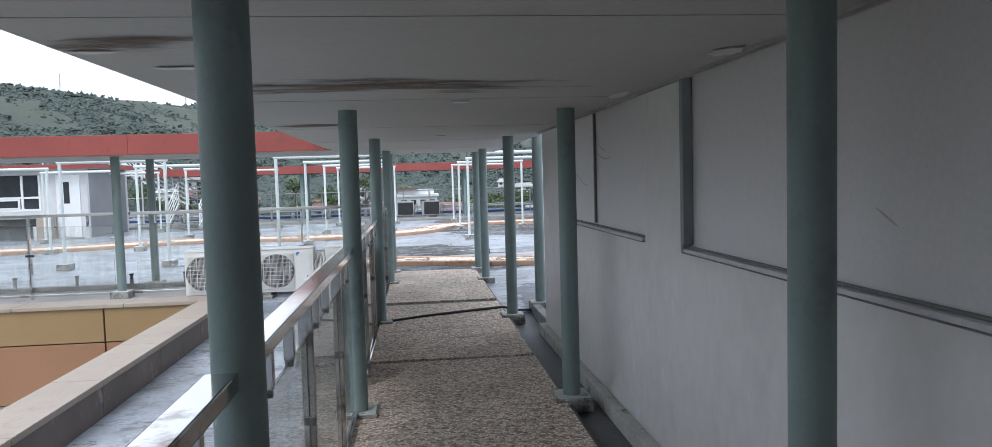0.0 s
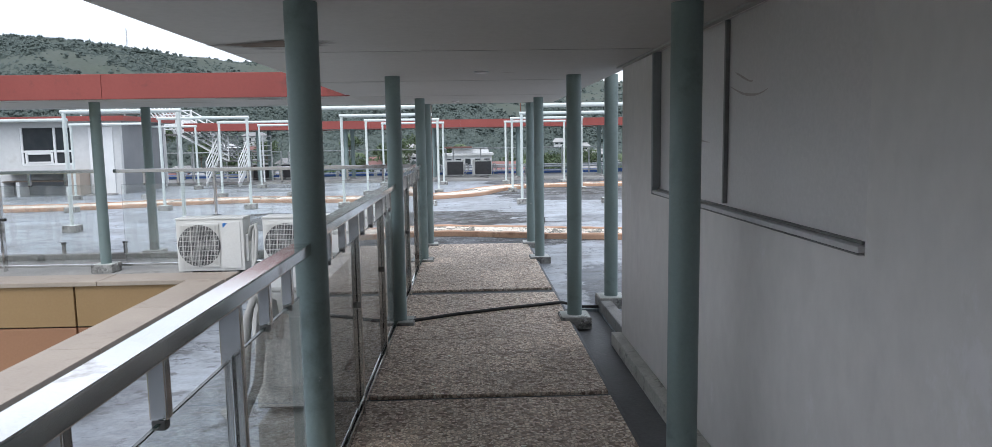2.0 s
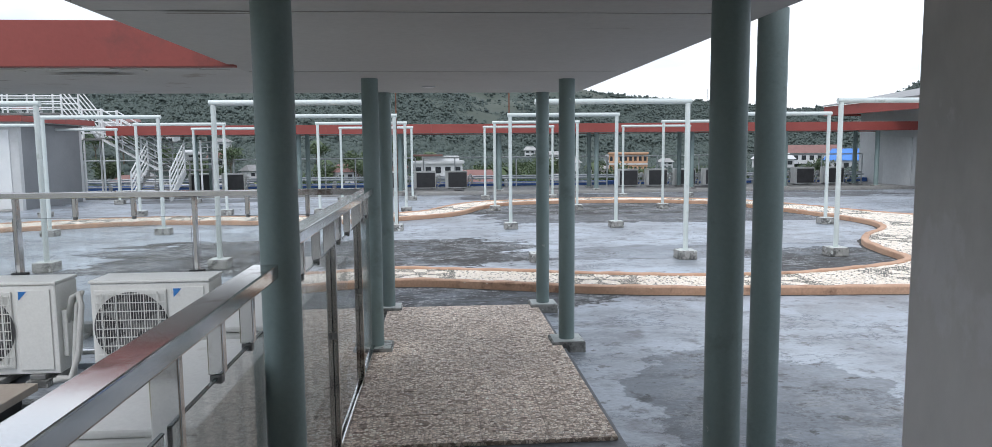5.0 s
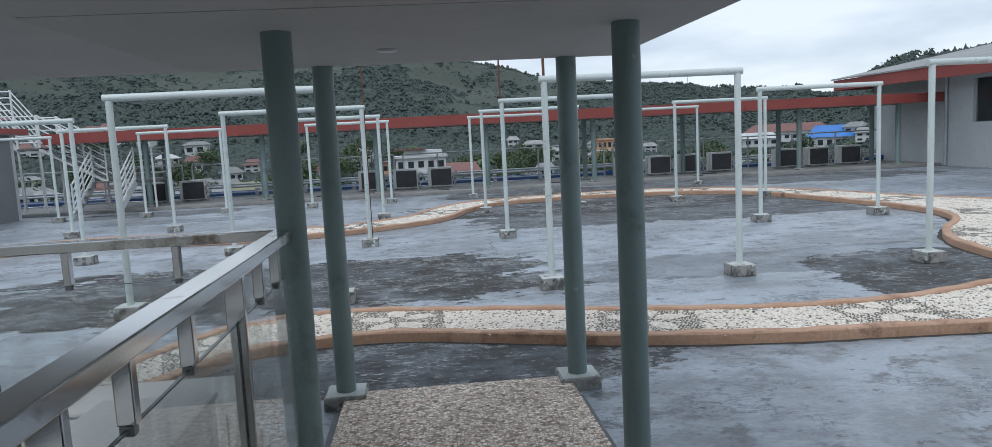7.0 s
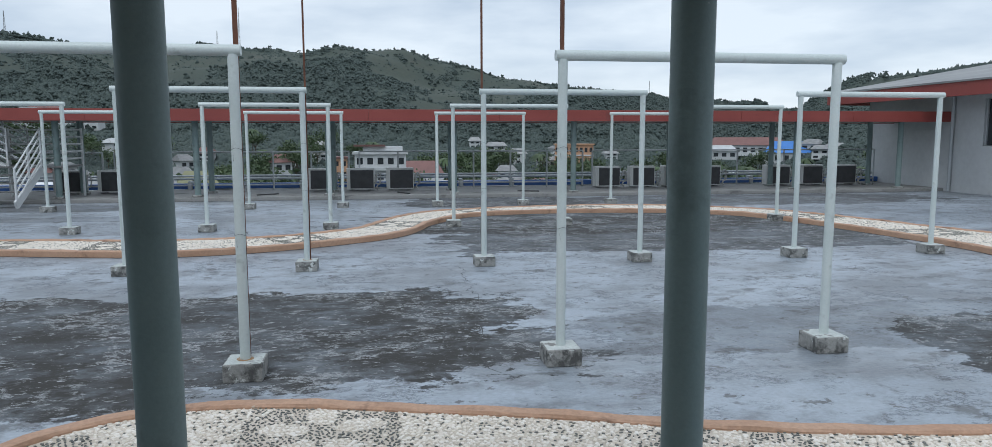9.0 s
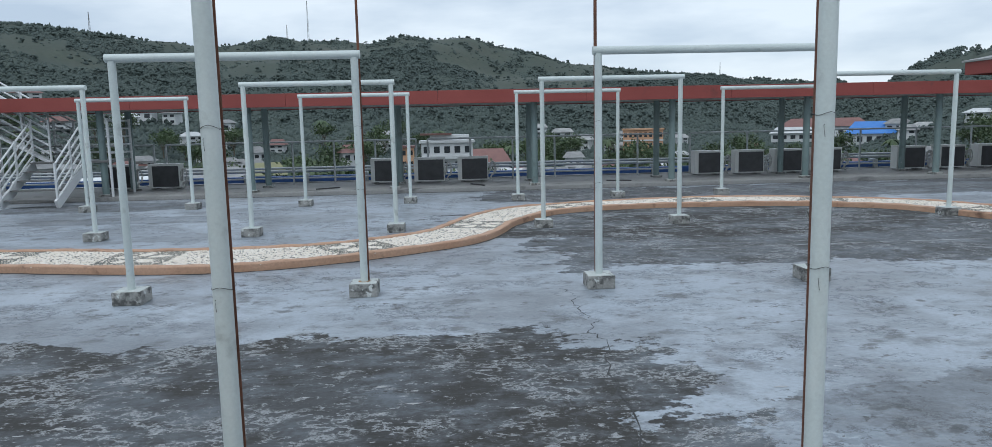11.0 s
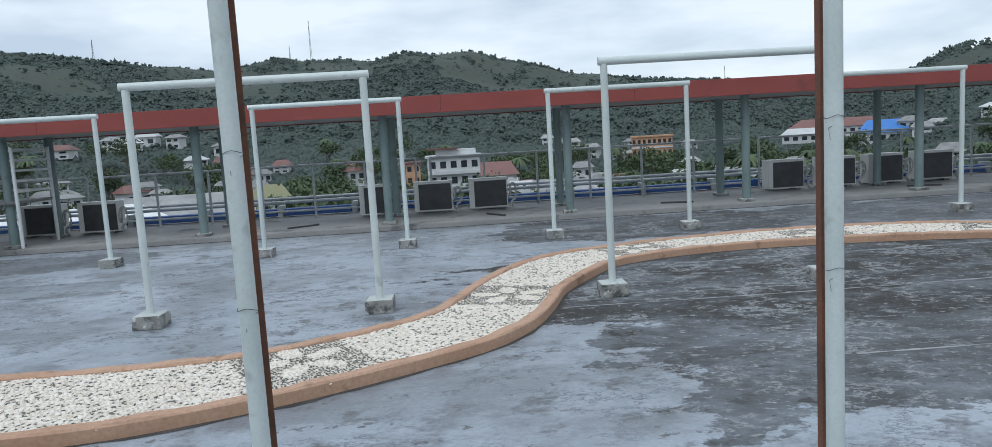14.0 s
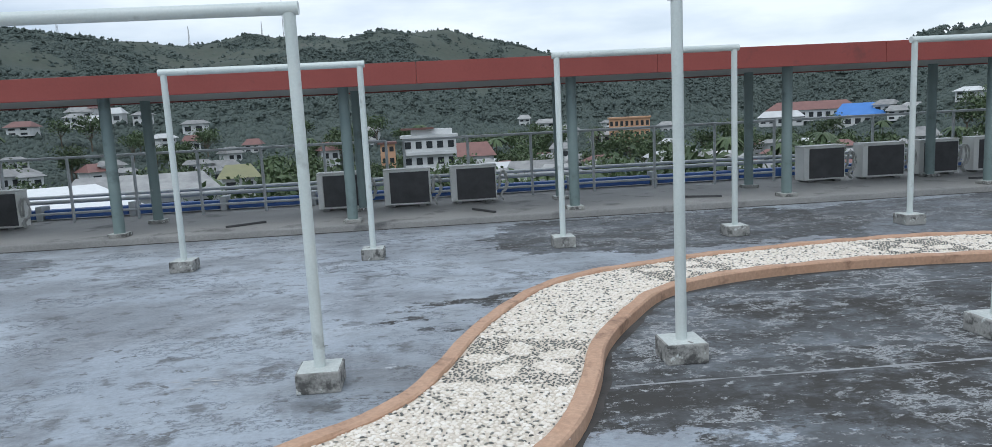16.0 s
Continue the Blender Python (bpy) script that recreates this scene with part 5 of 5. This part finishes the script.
# ---- land: town plain and hill ridge in one sheet ----
AZ = [-180, -70, -45, -29, -26, -23, -20, -17, -12, -7.5, -5.8, -3, -1, 1.6, 3.7, 6.5, 8.5, 11.5, 15.6, 20.5, 22.5, 26.8, 31, 34.3, 36.3, 40, 50, 70, 180]
EL = [4.5, 5.5, 6.6, 7.1, 6.85, 6.45, 5.95, 5.85, 6.4, 6.1, 5.8, 6.1, 5.95, 5.55, 4.95, 4.75, 4.3, 4.1, 3.6, 3.0, 2.35, 1.90, 1.9, 3.0, 3.8, 4.3, 5.4, 5, 4.5]
AZ_D = [-180, -70, -45, -28, -20, -10, -3, 4.5, 11.8, 16.7, 21, 25, 28.6, 33, 38, 42, 50, 70, 180]
DIST_D = [600, 600, 560, 560, 580, 600, 620, 640, 680, 720, 820, 860, 640, 520, 460, 430, 420, 500, 600]
DIST = [float(np.interp(a, AZ_D, DIST_D)) for a in AZ]
PLAIN = -15.0


def land_height(x, y):
    dx, dy = x - 0.5, y - 12.0
    r = math.hypot(dx, dy)
    az = math.degrees(math.atan2(dx, dy))
    el = float(np.interp(az, AZ, EL))
    rd = float(np.interp(az, AZ, DIST))
    top = 1.5 + rd * math.tan(radians(el))
    start = 0.30 * rd
    h = PLAIN
    if r > start:
        t = min((r - start) / (rd - start), 1.0)
        h = PLAIN + (top - PLAIN) * (0.35 * t + 0.65 * t * t * (3 - 2 * t))
        if r > rd:
            h = top - (r - rd) * 0.10
        bump = noise.noise(Vector((x / 90, y / 90, 1.0))) * 14 + noise.noise(Vector((x / 35, y / 35, 4.0))) * 5
        h += bump * min(t * 1.2, 1.0) * (0.12 if t > 0.93 else 1.0)
    if r > 1600:
        h = min(h, -15 - (r - 1600) * 0.02)
    return max(h, -60)


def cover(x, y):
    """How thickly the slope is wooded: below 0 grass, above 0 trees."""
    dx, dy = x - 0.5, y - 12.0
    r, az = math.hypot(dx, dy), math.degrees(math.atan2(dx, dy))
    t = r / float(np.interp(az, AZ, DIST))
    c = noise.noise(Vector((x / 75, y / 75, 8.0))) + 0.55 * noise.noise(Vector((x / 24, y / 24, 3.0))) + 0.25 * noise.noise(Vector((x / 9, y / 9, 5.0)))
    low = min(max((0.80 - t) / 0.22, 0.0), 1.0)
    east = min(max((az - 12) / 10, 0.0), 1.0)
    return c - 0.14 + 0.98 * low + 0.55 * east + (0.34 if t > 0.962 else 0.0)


radii = [4, 30, 60, 90, 120, 150, *range(180, 900, 12), 900, 1000, 1200, 1600, 2500, 4500]
turns = [-180 + 5 * k for k in range(26)] + [-50 + 0.4 * k for k in range(270)] + [58 + 6.1 * k for k in range(20)]
verts, wooded = [], []
for r in radii:
    for az in turns:
        a = radians(az)
        x, y = 0.5 + r * math.sin(a), 12 + r * math.cos(a)
        verts.append((x, y, land_height(x, y) if r > 60 else -17.2))
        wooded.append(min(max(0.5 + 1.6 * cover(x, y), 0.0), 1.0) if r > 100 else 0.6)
NA = len(turns)
quads = [(i * NA + k, i * NA + (k + 1) % NA, (i + 1) * NA + (k + 1) % NA, (i + 1) * NA + k) for i in range(len(radii) - 1) for k in range(NA)]
quads.append(tuple(range(NA))[::-1])
land = bpy.data.meshes.new("ground")
land.from_pydata(verts, [], quads)
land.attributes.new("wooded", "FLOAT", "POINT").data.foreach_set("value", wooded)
land.polygons.foreach_set("use_smooth", [True] * len(quads))
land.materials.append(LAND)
ground_bm = bmesh.new()
ground_bm.from_mesh(land)
bmesh.ops.recalc_face_normals(ground_bm, faces=ground_bm.faces)
if sum(f.normal.z for f in ground_bm.faces) < 0:
    bmesh.ops.reverse_faces(ground_bm, faces=ground_bm.faces)
ground_bm.to_mesh(land)
ground_bm.free()
tagged(new("ground", land), "town plain rising to a green hill, part wood and part grass", "ground", kind="structure")

# woods on the hill: many small lumpy crowns
rng2 = random.Random(11)
ico_v = np.array([(1, 0, 0), (0.31, 0.95, 0), (-0.81, 0.59, 0), (-0.81, -0.59, 0), (0.31, -0.95, 0), (0, 0, 1), (0, 0, -0.8)], float)
ico_f = np.array([f for k in range(5) for f in ((k, (k + 1) % 5, 5), ((k + 1) % 5, k, 6))])
gen = np.random.default_rng(17)


def clump_mesh(name, spots, mat, label):
    """Joined lumpy crowns; spots: x, y, z, radius, height."""
    s = np.array(spots)
    n, k = len(s), len(ico_v)
    turn = gen.uniform(0, 2 * math.pi, n)[:, None]
    v = ico_v[None] * gen.uniform(0.7, 1.2, (n, k, 1))
    vx = v[:, :, 0] * np.cos(turn) - v[:, :, 1] * np.sin(turn)
    vy = v[:, :, 0] * np.sin(turn) + v[:, :, 1] * np.cos(turn)
    vz = v[:, :, 2] + gen.uniform(-0.25, 0.25, (n, k))
    allv = np.stack([s[:, 0:1] + vx * s[:, 3:4], s[:, 1:2] + vy * s[:, 3:4], s[:, 2:3] + (vz + 0.05) * s[:, 4:5]], 2).reshape(-1, 3)
    allf = (ico_f[None] + (np.arange(n) * k)[:, None, None]).reshape(-1, 3)
    me = bpy.data.meshes.new(name)
    me.from_pydata(allv.tolist(), [], allf.tolist())
    me.polygons.foreach_set("use_smooth", [True] * len(allf))
    me.materials.append(mat)
    return tagged(new(name, me), label, "trees", kind="stuff")


spots = []
for i in range(215000):
    az = rng2.uniform(-48, 56)
    rd = float(np.interp(az, AZ, DIST))
    r = rng2.uniform(0.06, 1.0) ** 0.5 * rd
    x, y = 0.5 + r * math.sin(radians(az)), 12 + r * math.cos(radians(az))
    c = cover(x, y)
    if r < 0.32 * rd:
        c -= 0.5
    if c < rng2.uniform(-0.12, 0.12) and rng2.random() > 0.035:
        continue
    s = rng2.uniform(0.5, 1.1) if rng2.random() < 0.92 else rng2.uniform(1.2, 2.0)
    s *= min(max(rd / 620, 0.55), 1.15)
    zg = land_height(x, y)
    spots.append((x, y, zg - 0.2, s, s * rng2.uniform(0.8, 1.3) * (1.4 if r > 0.96 * rd else 1.0)))
    if s > 1.45 and r > 0.5 * rd:
        for k in range(3):
            q = s * rng2.uniform(0.4, 0.6)
            spots.append((x + rng2.uniform(-s, s) * 0.7, y + rng2.uniform(-s, s) * 0.7, zg + rng2.uniform(0.4, 1.1) * s, q, q * rng2.uniform(0.7, 1.2)))
clump_mesh("hillside_trees", spots, HAZED_HILL_TREE, "dense green woods over the hillside, tinted blue-grey for haze")

# masts on the ridge
for az, h in ((-24.5, 15), (-16.6, 15), (-11.7, 13), (-10.2, 32), (4.0, 9), (20.3, 18)):
    rd = float(np.interp(az, AZ, DIST)) - 10
    x, y = 0.5 + rd * math.sin(radians(az)), 12 + rd * math.cos(radians(az))
    z = land_height(x, y) - 1
    mast = thing("radio_mast", "thin grey lattice mast on the ridge", "mast", (x, y, z), group="masts on the ridge")
    for k in range(3):
        a = 2 * math.pi * k / 3
        part("leg", bar(shape(), (0.8 * math.cos(a), 0.8 * math.sin(a), 0), (0.15 * math.cos(a), 0.15 * math.sin(a), h), 0.12, 0.12), AC_GREY, mast)
    br = shape()
    for k in range(8):
        z0, z1 = h * k / 8, h * (k + 1) / 8
        r0, r1 = 0.8 - 0.65 * k / 8, 0.8 - 0.65 * (k + 1) / 8
        for q in range(3):
            a, c = 2 * math.pi * q / 3, 2 * math.pi * (q + 1) / 3
            bar(br, (r0 * math.cos(a), r0 * math.sin(a), z0), (r1 * math.cos(c), r1 * math.sin(c), z1), 0.07, 0.07)
    part("bracing", br, AC_GREY, mast)


# ---- town ----
def place(az, dist):
    return 0.5 + dist * math.sin(radians(az)), 19.7 + dist * math.cos(radians(az))


def town_house(az, dist, w, d, h, wall_mat, roof_mat, label, turn=0, storeys=2, roof_h=2.2, z=None, flat=False, bays=None):
    x, y = place(az, dist)
    zz = land_height(x, y) - 0.3 if z is None else z
    t = thing("town_house", label, "house", (x, y, zz), turn - az, group="houses of the town")
    part("wall", box(shape(), -w / 2, w / 2, -d / 2, d / 2, 0, h), wall_mat, t)
    if flat:
        part("roof", box(shape(), -w / 2 - 0.4, w / 2 + 0.4, -d / 2 - 0.4, d / 2 + 0.4, h + 0.01, h + 0.5), roof_mat, t)
    else:
        bm = shape()
        o = 0.7
        v = [bm.verts.new(p) for p in ((-w / 2 - o, -d / 2 - o, h), (w / 2 + o, -d / 2 - o, h), (w / 2 + o, d / 2 + o, h), (-w / 2 - o, d / 2 + o, h),
                                       (-w / 2 + w * 0.12, 0, h + roof_h), (w / 2 - w * 0.12, 0, h + roof_h))]
        for f in ((0, 1, 5, 4), (2, 3, 4, 5), (1, 2, 5), (3, 0, 4), (3, 2, 1, 0)):
            bm.faces.new([v[i] for i in f])
        part("roof", bm, roof_mat, t)
    bays = bays or max(2, int(w / 3))
    sh = h / storeys
    for s in range(storeys):
        for b in range(bays):
            cxw = -w / 2 + w * (b + 0.5) / bays
            part("window", box(shape(), cxw - w / bays * 0.28, cxw + w / bays * 0.28, -d / 2 - 0.06, -d / 2 - 0.01, s * sh + sh * 0.35, s * sh + sh * 0.78), DARK_GLASS, t)
    return t


wb = town_house(-0.2, 150, 10.5, 9, 12.6, HOUSE_W, HOUSE_W, "white four-storey building with arched windows and balconies", storeys=4, flat=True, bays=5, z=-14.5)
part("penthouse", box(shape(), -3.5, 4.6, -3.5, 3.5, 13.11, 14.2), HOUSE_W, wb)
part("roof_edge", box(shape(), -5.4, 1.0, -4.6, -3.0, 14.21, 14.6), ROOF_RED, wb)
for s in range(1, 4):
    part("balcony", box(shape(), -5.25, 5.25, -5.3, -4.57, 3.15 * s - 0.15, 3.15 * s + 0.5, 0.02), HOUSE_W, wb)
ob_ = town_house(15.2, 260, 13.6, 10, 11.2, HOUSE_O, HOUSE_O, "orange three-storey building with a flat roof", storeys=3, bays=8, z=-12.5, flat=True)
part("band", box(shape(), -6.85, 6.85, -5.3, -5.08, 7.4, 7.9), HOUSE_W, ob_)
town_house(31.6, 300, 22, 12, 4.5, HOUSE_W, ROOF_BLUE, "long hall with a bright blue metal roof", storeys=1, roof_h=4.4, z=-9)
town_house(28.0, 330, 34, 10, 4.5, HOUSE_W, ROOF_RED, "long white building with a red metal roof", storeys=1, roof_h=3.4, z=-6.5)
town_house(26.0, 290, 15, 9, 3.2, HOUSE_W, HOUSE_W, "low white building with a pale metal roof", storeys=1, roof_h=2.2, z=-7)
town_house(36.0, 290, 28, 10, 4.5, HOUSE_W, ROOF_TIN, "long white building with a pale metal roof", storeys=1, roof_h=2.4, z=-7.5)
town_house(-29.0, 70, 17, 9, 5.0, HOUSE_W, WHITE, "low building with a broad white metal roof", storeys=1, roof_h=1.6, z=-9.0)
town_house(-19.3, 84, 9.5, 8, 6.0, HOUSE_W, ROOF_TIN, "white house with a weathered gable roof", storeys=2, roof_h=2.0, z=-10.6)
town_house(-23.0, 92, 8, 8, 5.6, HOUSE_W, ROOF_TIN, "white house with a grey roof", storeys=2, roof_h=1.8, z=-10.3)
town_house(-14.4, 112, 4.6, 5, 5.0, HOUSE_W, ROOF_YEL, "house with a faded yellow-green roof", storeys=2, roof_h=1.8, z=-10.2)
town_house(-12.8, 88, 6, 6, 3, HOUSE_W, ROOF_TIN, "low white shed with a pale roof", storeys=1, roof_h=1.0, z=-10.5)
town_house(7.8, 120, 10, 9, 5, HOUSE_W, ROOF_TIN, "house with a rusty grey tin roof", storeys=2, roof_h=3.2, z=-14)
town_house(5.2, 105, 9, 6, 2.6, HOUSE_W, HOUSE_W, "low building with a white tent-like roof", storeys=1, roof_h=2.0, z=-12.5)
town_house(9.8, 112, 6, 6, 6.5, HOUSE_W, ROOF_TIN, "pale green house with balconies", storeys=2, roof_h=1.5, z=-14)
town_house(3.0, 170, 10, 8, 7.5, HOUSE_W, ROOF_RED, "house with a faded red roof", storeys=2, roof_h=3, z=-14.5)
town_house(-3.4, 175, 3.4, 6, 10.5, HOUSE_O, ROOF_RED, "narrow ochre four-storey town building", storeys=4, flat=True, z=-14)
rt = random.Random(21)
roofs = (ROOF_TIN, ROOF_RED, ROOF_TIN, ROOF_TIN, HOUSE_W, ROOF_RED)
for i in range(60):
    az = rt.choice((rt.uniform(-33, -4), rt.uniform(4, 44), rt.uniform(4, 44)))
    dist = rt.choice((130, 170, 200, 230, 260, 290, 310)) + rt.uniform(-15, 15)
    rm = roofs[i % 6]
    town_house(az, dist, rt.uniform(4, 8), rt.uniform(4, 6.5), rt.uniform(2.4, 4.2), HOUSE_W, rm,
               "house with a red tin roof" if rm is ROOF_RED else "house with a pale tin roof", turn=rt.uniform(-35, 35), storeys=rt.choice((1, 2)), roof_h=rt.uniform(1.2, 2.2))


for i in range(70):
    az = rt.choice((rt.uniform(-30, -6), rt.uniform(3, 14), rt.uniform(17, 34)))
    dist = rt.uniform(105, 215)
    rm = rt.choice((ROOF_TIN, ROOF_TIN, HOUSE_W, ROOF_RED))
    x, y = place(az, dist)
    town_house(az, dist, rt.uniform(3.5, 7), rt.uniform(3.5, 6), rt.uniform(4.2, 6.6), HOUSE_W, rm,
               {ROOF_TIN: "small house with a grey tin roof", HOUSE_W: "small house with a whitish roof"}.get(rm, "small house with a dull red roof"),
               turn=rt.uniform(-40, 40), storeys=2, roof_h=rt.uniform(0.9, 1.7), z=land_height(x, y) - 0.3)


# ---- trees between the houses ----
def leafy(seed, h, spread):
    r = random.Random(seed)
    t = thing("tree", "broad green tree with a loose leafy crown", "tree", (0, 0, -500), group="trees of the town")
    tr = shape()
    rod(tr, (0, 0, 0), (0.1, 0, h * 0.45), 0.22, 8, 0.14)
    tips = []
    for k in range(7):
        a = 2 * math.pi * k / 7 + r.uniform(-0.3, 0.3)
        e = (spread * 0.6 * math.cos(a), spread * 0.6 * math.sin(a), h * r.uniform(0.6, 0.88))
        rod(tr, (0.1, 0, h * r.uniform(0.3, 0.45)), e, 0.10, 6, 0.03)
        tips.append(Vector(e))
    part("trunk", tr, BARK, t)
    bm = shape()
    for i in range(620):
        c = r.choice(tips)
        o = Vector((r.gauss(0, 1), r.gauss(0, 1), r.gauss(0, 0.75)))
        p = c + o * spread * 0.30
        s = r.uniform(0.22, 0.5)
        q = Euler((r.uniform(-1.2, 1.2), r.uniform(-1.2, 1.2), r.uniform(0, 6.3))).to_matrix()
        bm.faces.new([bm.verts.new(p + q @ Vector(v) * s) for v in ((-0.9, 0, 0), (0, -0.55, 0.12), (1.0, 0, 0), (0, 0.55, 0.12))])
    part("crown", bm, LEAF, t)
    return t


def palm(seed, h):
    r = random.Random(seed)
    t = thing("palm_tree", "tall palm with drooping green fronds", "tree", (0, 0, -500), group="trees of the town")
    part("trunk", tube(shape(), [(0, 0, 0), (0.15, 0, h * 0.4), (0.1, 0.1, h * 0.75), (0.3, 0.1, h)], 0.14, 8), BARK, t)
    bm = shape()
    for k in range(15):
        a = 2 * math.pi * k / 15 + r.uniform(-0.15, 0.15)
        up = r.uniform(0.2, 1.0)
        prev = None
        for j in range(7):
            u = j / 6
            c = Vector((0.3 + 3.0 * u * math.cos(a), 0.1 + 3.0 * u * math.sin(a), h + up * 1.6 * u - 2.4 * u * u))
            wd2 = 0.55 * (1 - 0.75 * abs(u - 0.35))
            s = Vector((-math.sin(a), math.cos(a), 0)) * wd2
            row = (bm.verts.new(c - s - Vector((0, 0, 0.25))), bm.verts.new(c), bm.verts.new(c + s - Vector((0, 0, 0.25))))
            if prev:
                bm.faces.new((prev[0], prev[1], row[1], row[0]))
                bm.faces.new((prev[1], prev[2], row[2], row[1]))
            prev = row
    part("crown", bm, LEAF, t)
    return t


kinds = [leafy(1, 7, 3.2), leafy(2, 9, 3.6), leafy(3, 6, 3.0), palm(4, 7.5)]
for i in range(330):
    az = rt.uniform(-36, 46)
    dist = rt.uniform(50, 80) if i < 90 else rt.uniform(80, 260)
    if az < -21 and dist < 76:
        dist += 45
    x, y = place(az, dist)
    k = kinds[3] if rt.random() < 0.18 else kinds[rt.randrange(3)]
    s = rt.uniform(0.75, 1.25)
    zz = land_height(x, y) - 0.2
    if dist < 75:
        zz += rt.uniform(1.0, 3.4)
    copy_thing(k, pose(x, y, zz, 0, 0, rt.uniform(0, 360)) @ Matrix.Scale(s, 4))
for i, az in enumerate((13.6, 14.4, 15.1, 15.9, 16.8)):
    x, y = place(az, 236 + 5 * math.sin(3 * i))
    copy_thing(kinds[i % 3], pose(x, y, -14.8 + 0.4 * math.sin(5 * i), 0, 0, 70 * i))
for i, k in enumerate(kinds):
    k.matrix_basis = pose(*place(-12 + 3 * i, 64 + 7 * i), PLAIN)

# crack and flaked patches on the roof deck
rc = random.Random(8)
for pts in (((1.54, 19.87), (1.65, 19.54), (1.56, 19.4), (1.59, 19.06), (1.60, 18.83), (1.68, 18.75), (1.58, 18.66), (1.54, 18.43), (1.60, 18.2), (1.50, 17.71), (1.46, 16.91), (1.33, 16.21), (1.45, 15.61)),):
    line = []
    for a, c in zip(pts, pts[1:]):
        for k in range(5):
            t = k / 5
            line.append((a[0] + (c[0] - a[0]) * t + rc.uniform(-0.03, 0.03), a[1] + (c[1] - a[1]) * t, 0.0015))
    bm = shape()
    prev = None
    for x, y, z in line:
        w = rc.uniform(0.002, 0.006)
        row = (bm.verts.new((x - w, y, z)), bm.verts.new((x + w, y, z)))
        if prev:
            bm.faces.new((prev[0], prev[1], row[1], row[0]))
        prev = row
    tagged(part("roof_crack", bm, BLACK), "ragged dark crack in the roof coating", "crack", kind="structure")
FLAKE = material("bare_white_flake", ((0.36, 0.36, 0.36), (0.50, 0.50, 0.50)), 0.8, 6, 60, 0.2)
for cx0, cy0, n0, sp in ((-2.3, 20.8, 45, 0.15), (-0.95, 24.15, 18, 0.14), (0.35, 13.5, 40, 0.35), (3.0, 22.2, 16, 0.8), (4.2, 23.7, 14, 0.9), (0.0, 16.9, 22, 0.9), (-1.6, 16.6, 22, 0.7)):
    bm = shape()
    for k in range(n0):
        x, y = cx0 + rc.gauss(0, sp), cy0 + rc.gauss(0, sp * 0.5)
        r, a0 = rc.uniform(0.005, 0.024), rc.uniform(0, 6)
        vs = [bm.verts.new((x + r * rc.uniform(0.5, 2.6) * math.cos(a0 + q * 1.05), y + r * rc.uniform(0.2, 0.9) * math.sin(a0 + q * 1.05), 0.0012 + 0.0001 * k)) for q in range(6)]
        bm.faces.new(vs)
    bmesh.ops.recalc_face_normals(bm, faces=bm.faces)
    tagged(part("paint_flakes", bm, FLAKE), "pale flaked spots in the roof coating", "stain", kind="structure")
JOINT = material("pale_joint_line", ((0.20, 0.205, 0.21), (0.40, 0.41, 0.42)), 0.8, 3, 60, 0.2)
for y0, x0, x1 in ((23.52, 1.4, 8.2), (25.25, 2.9, 6.9), (21.75, 3.0, 8.4)):
    bm = shape()
    x = x0
    prev = None
    while x < x1:
        w = rc.uniform(0.003, 0.020)
        yy = y0 + 0.015 * math.sin(x * 1.3)
        row = (bm.verts.new((x, yy - w, 0.001)), bm.verts.new((x, yy + w, 0.001)))
        if prev:
            bm.faces.new((prev[0], row[0], row[1], prev[1]))
        prev = row
        x += rc.uniform(0.06, 0.16)
    tagged(part("roof_joint", bm, JOINT), "faint pale joint line in the roof coating", "joint", kind="structure")

# ---- washed-pebble tiles of the walkway ----
TW, TL = 0.345, 0.40
tile = box(shape(), 0.0008, TW - 0.0008, 0.0008, TL - 0.0008, 0, 0.022, 0.001)
tile_me = bpy.data.meshes.new("tile")
tile.to_mesh(tile_me)
tile.free()
tile_me.materials.append(AGGREGATE)
rows = []
y = -5.9
while y < 12.66:
    for joint in (3.10, 6.78, 9.78):
        if y < joint < y + TL:
            y = joint + 0.012
    for k in range(4):
        o = new("tile", tile_me)
        o.parent = walkway
        o.location = (0.105 + TW * k, y, 0.036 + 0.0012 * math.sin(3.1 * y + k))
    y += TL
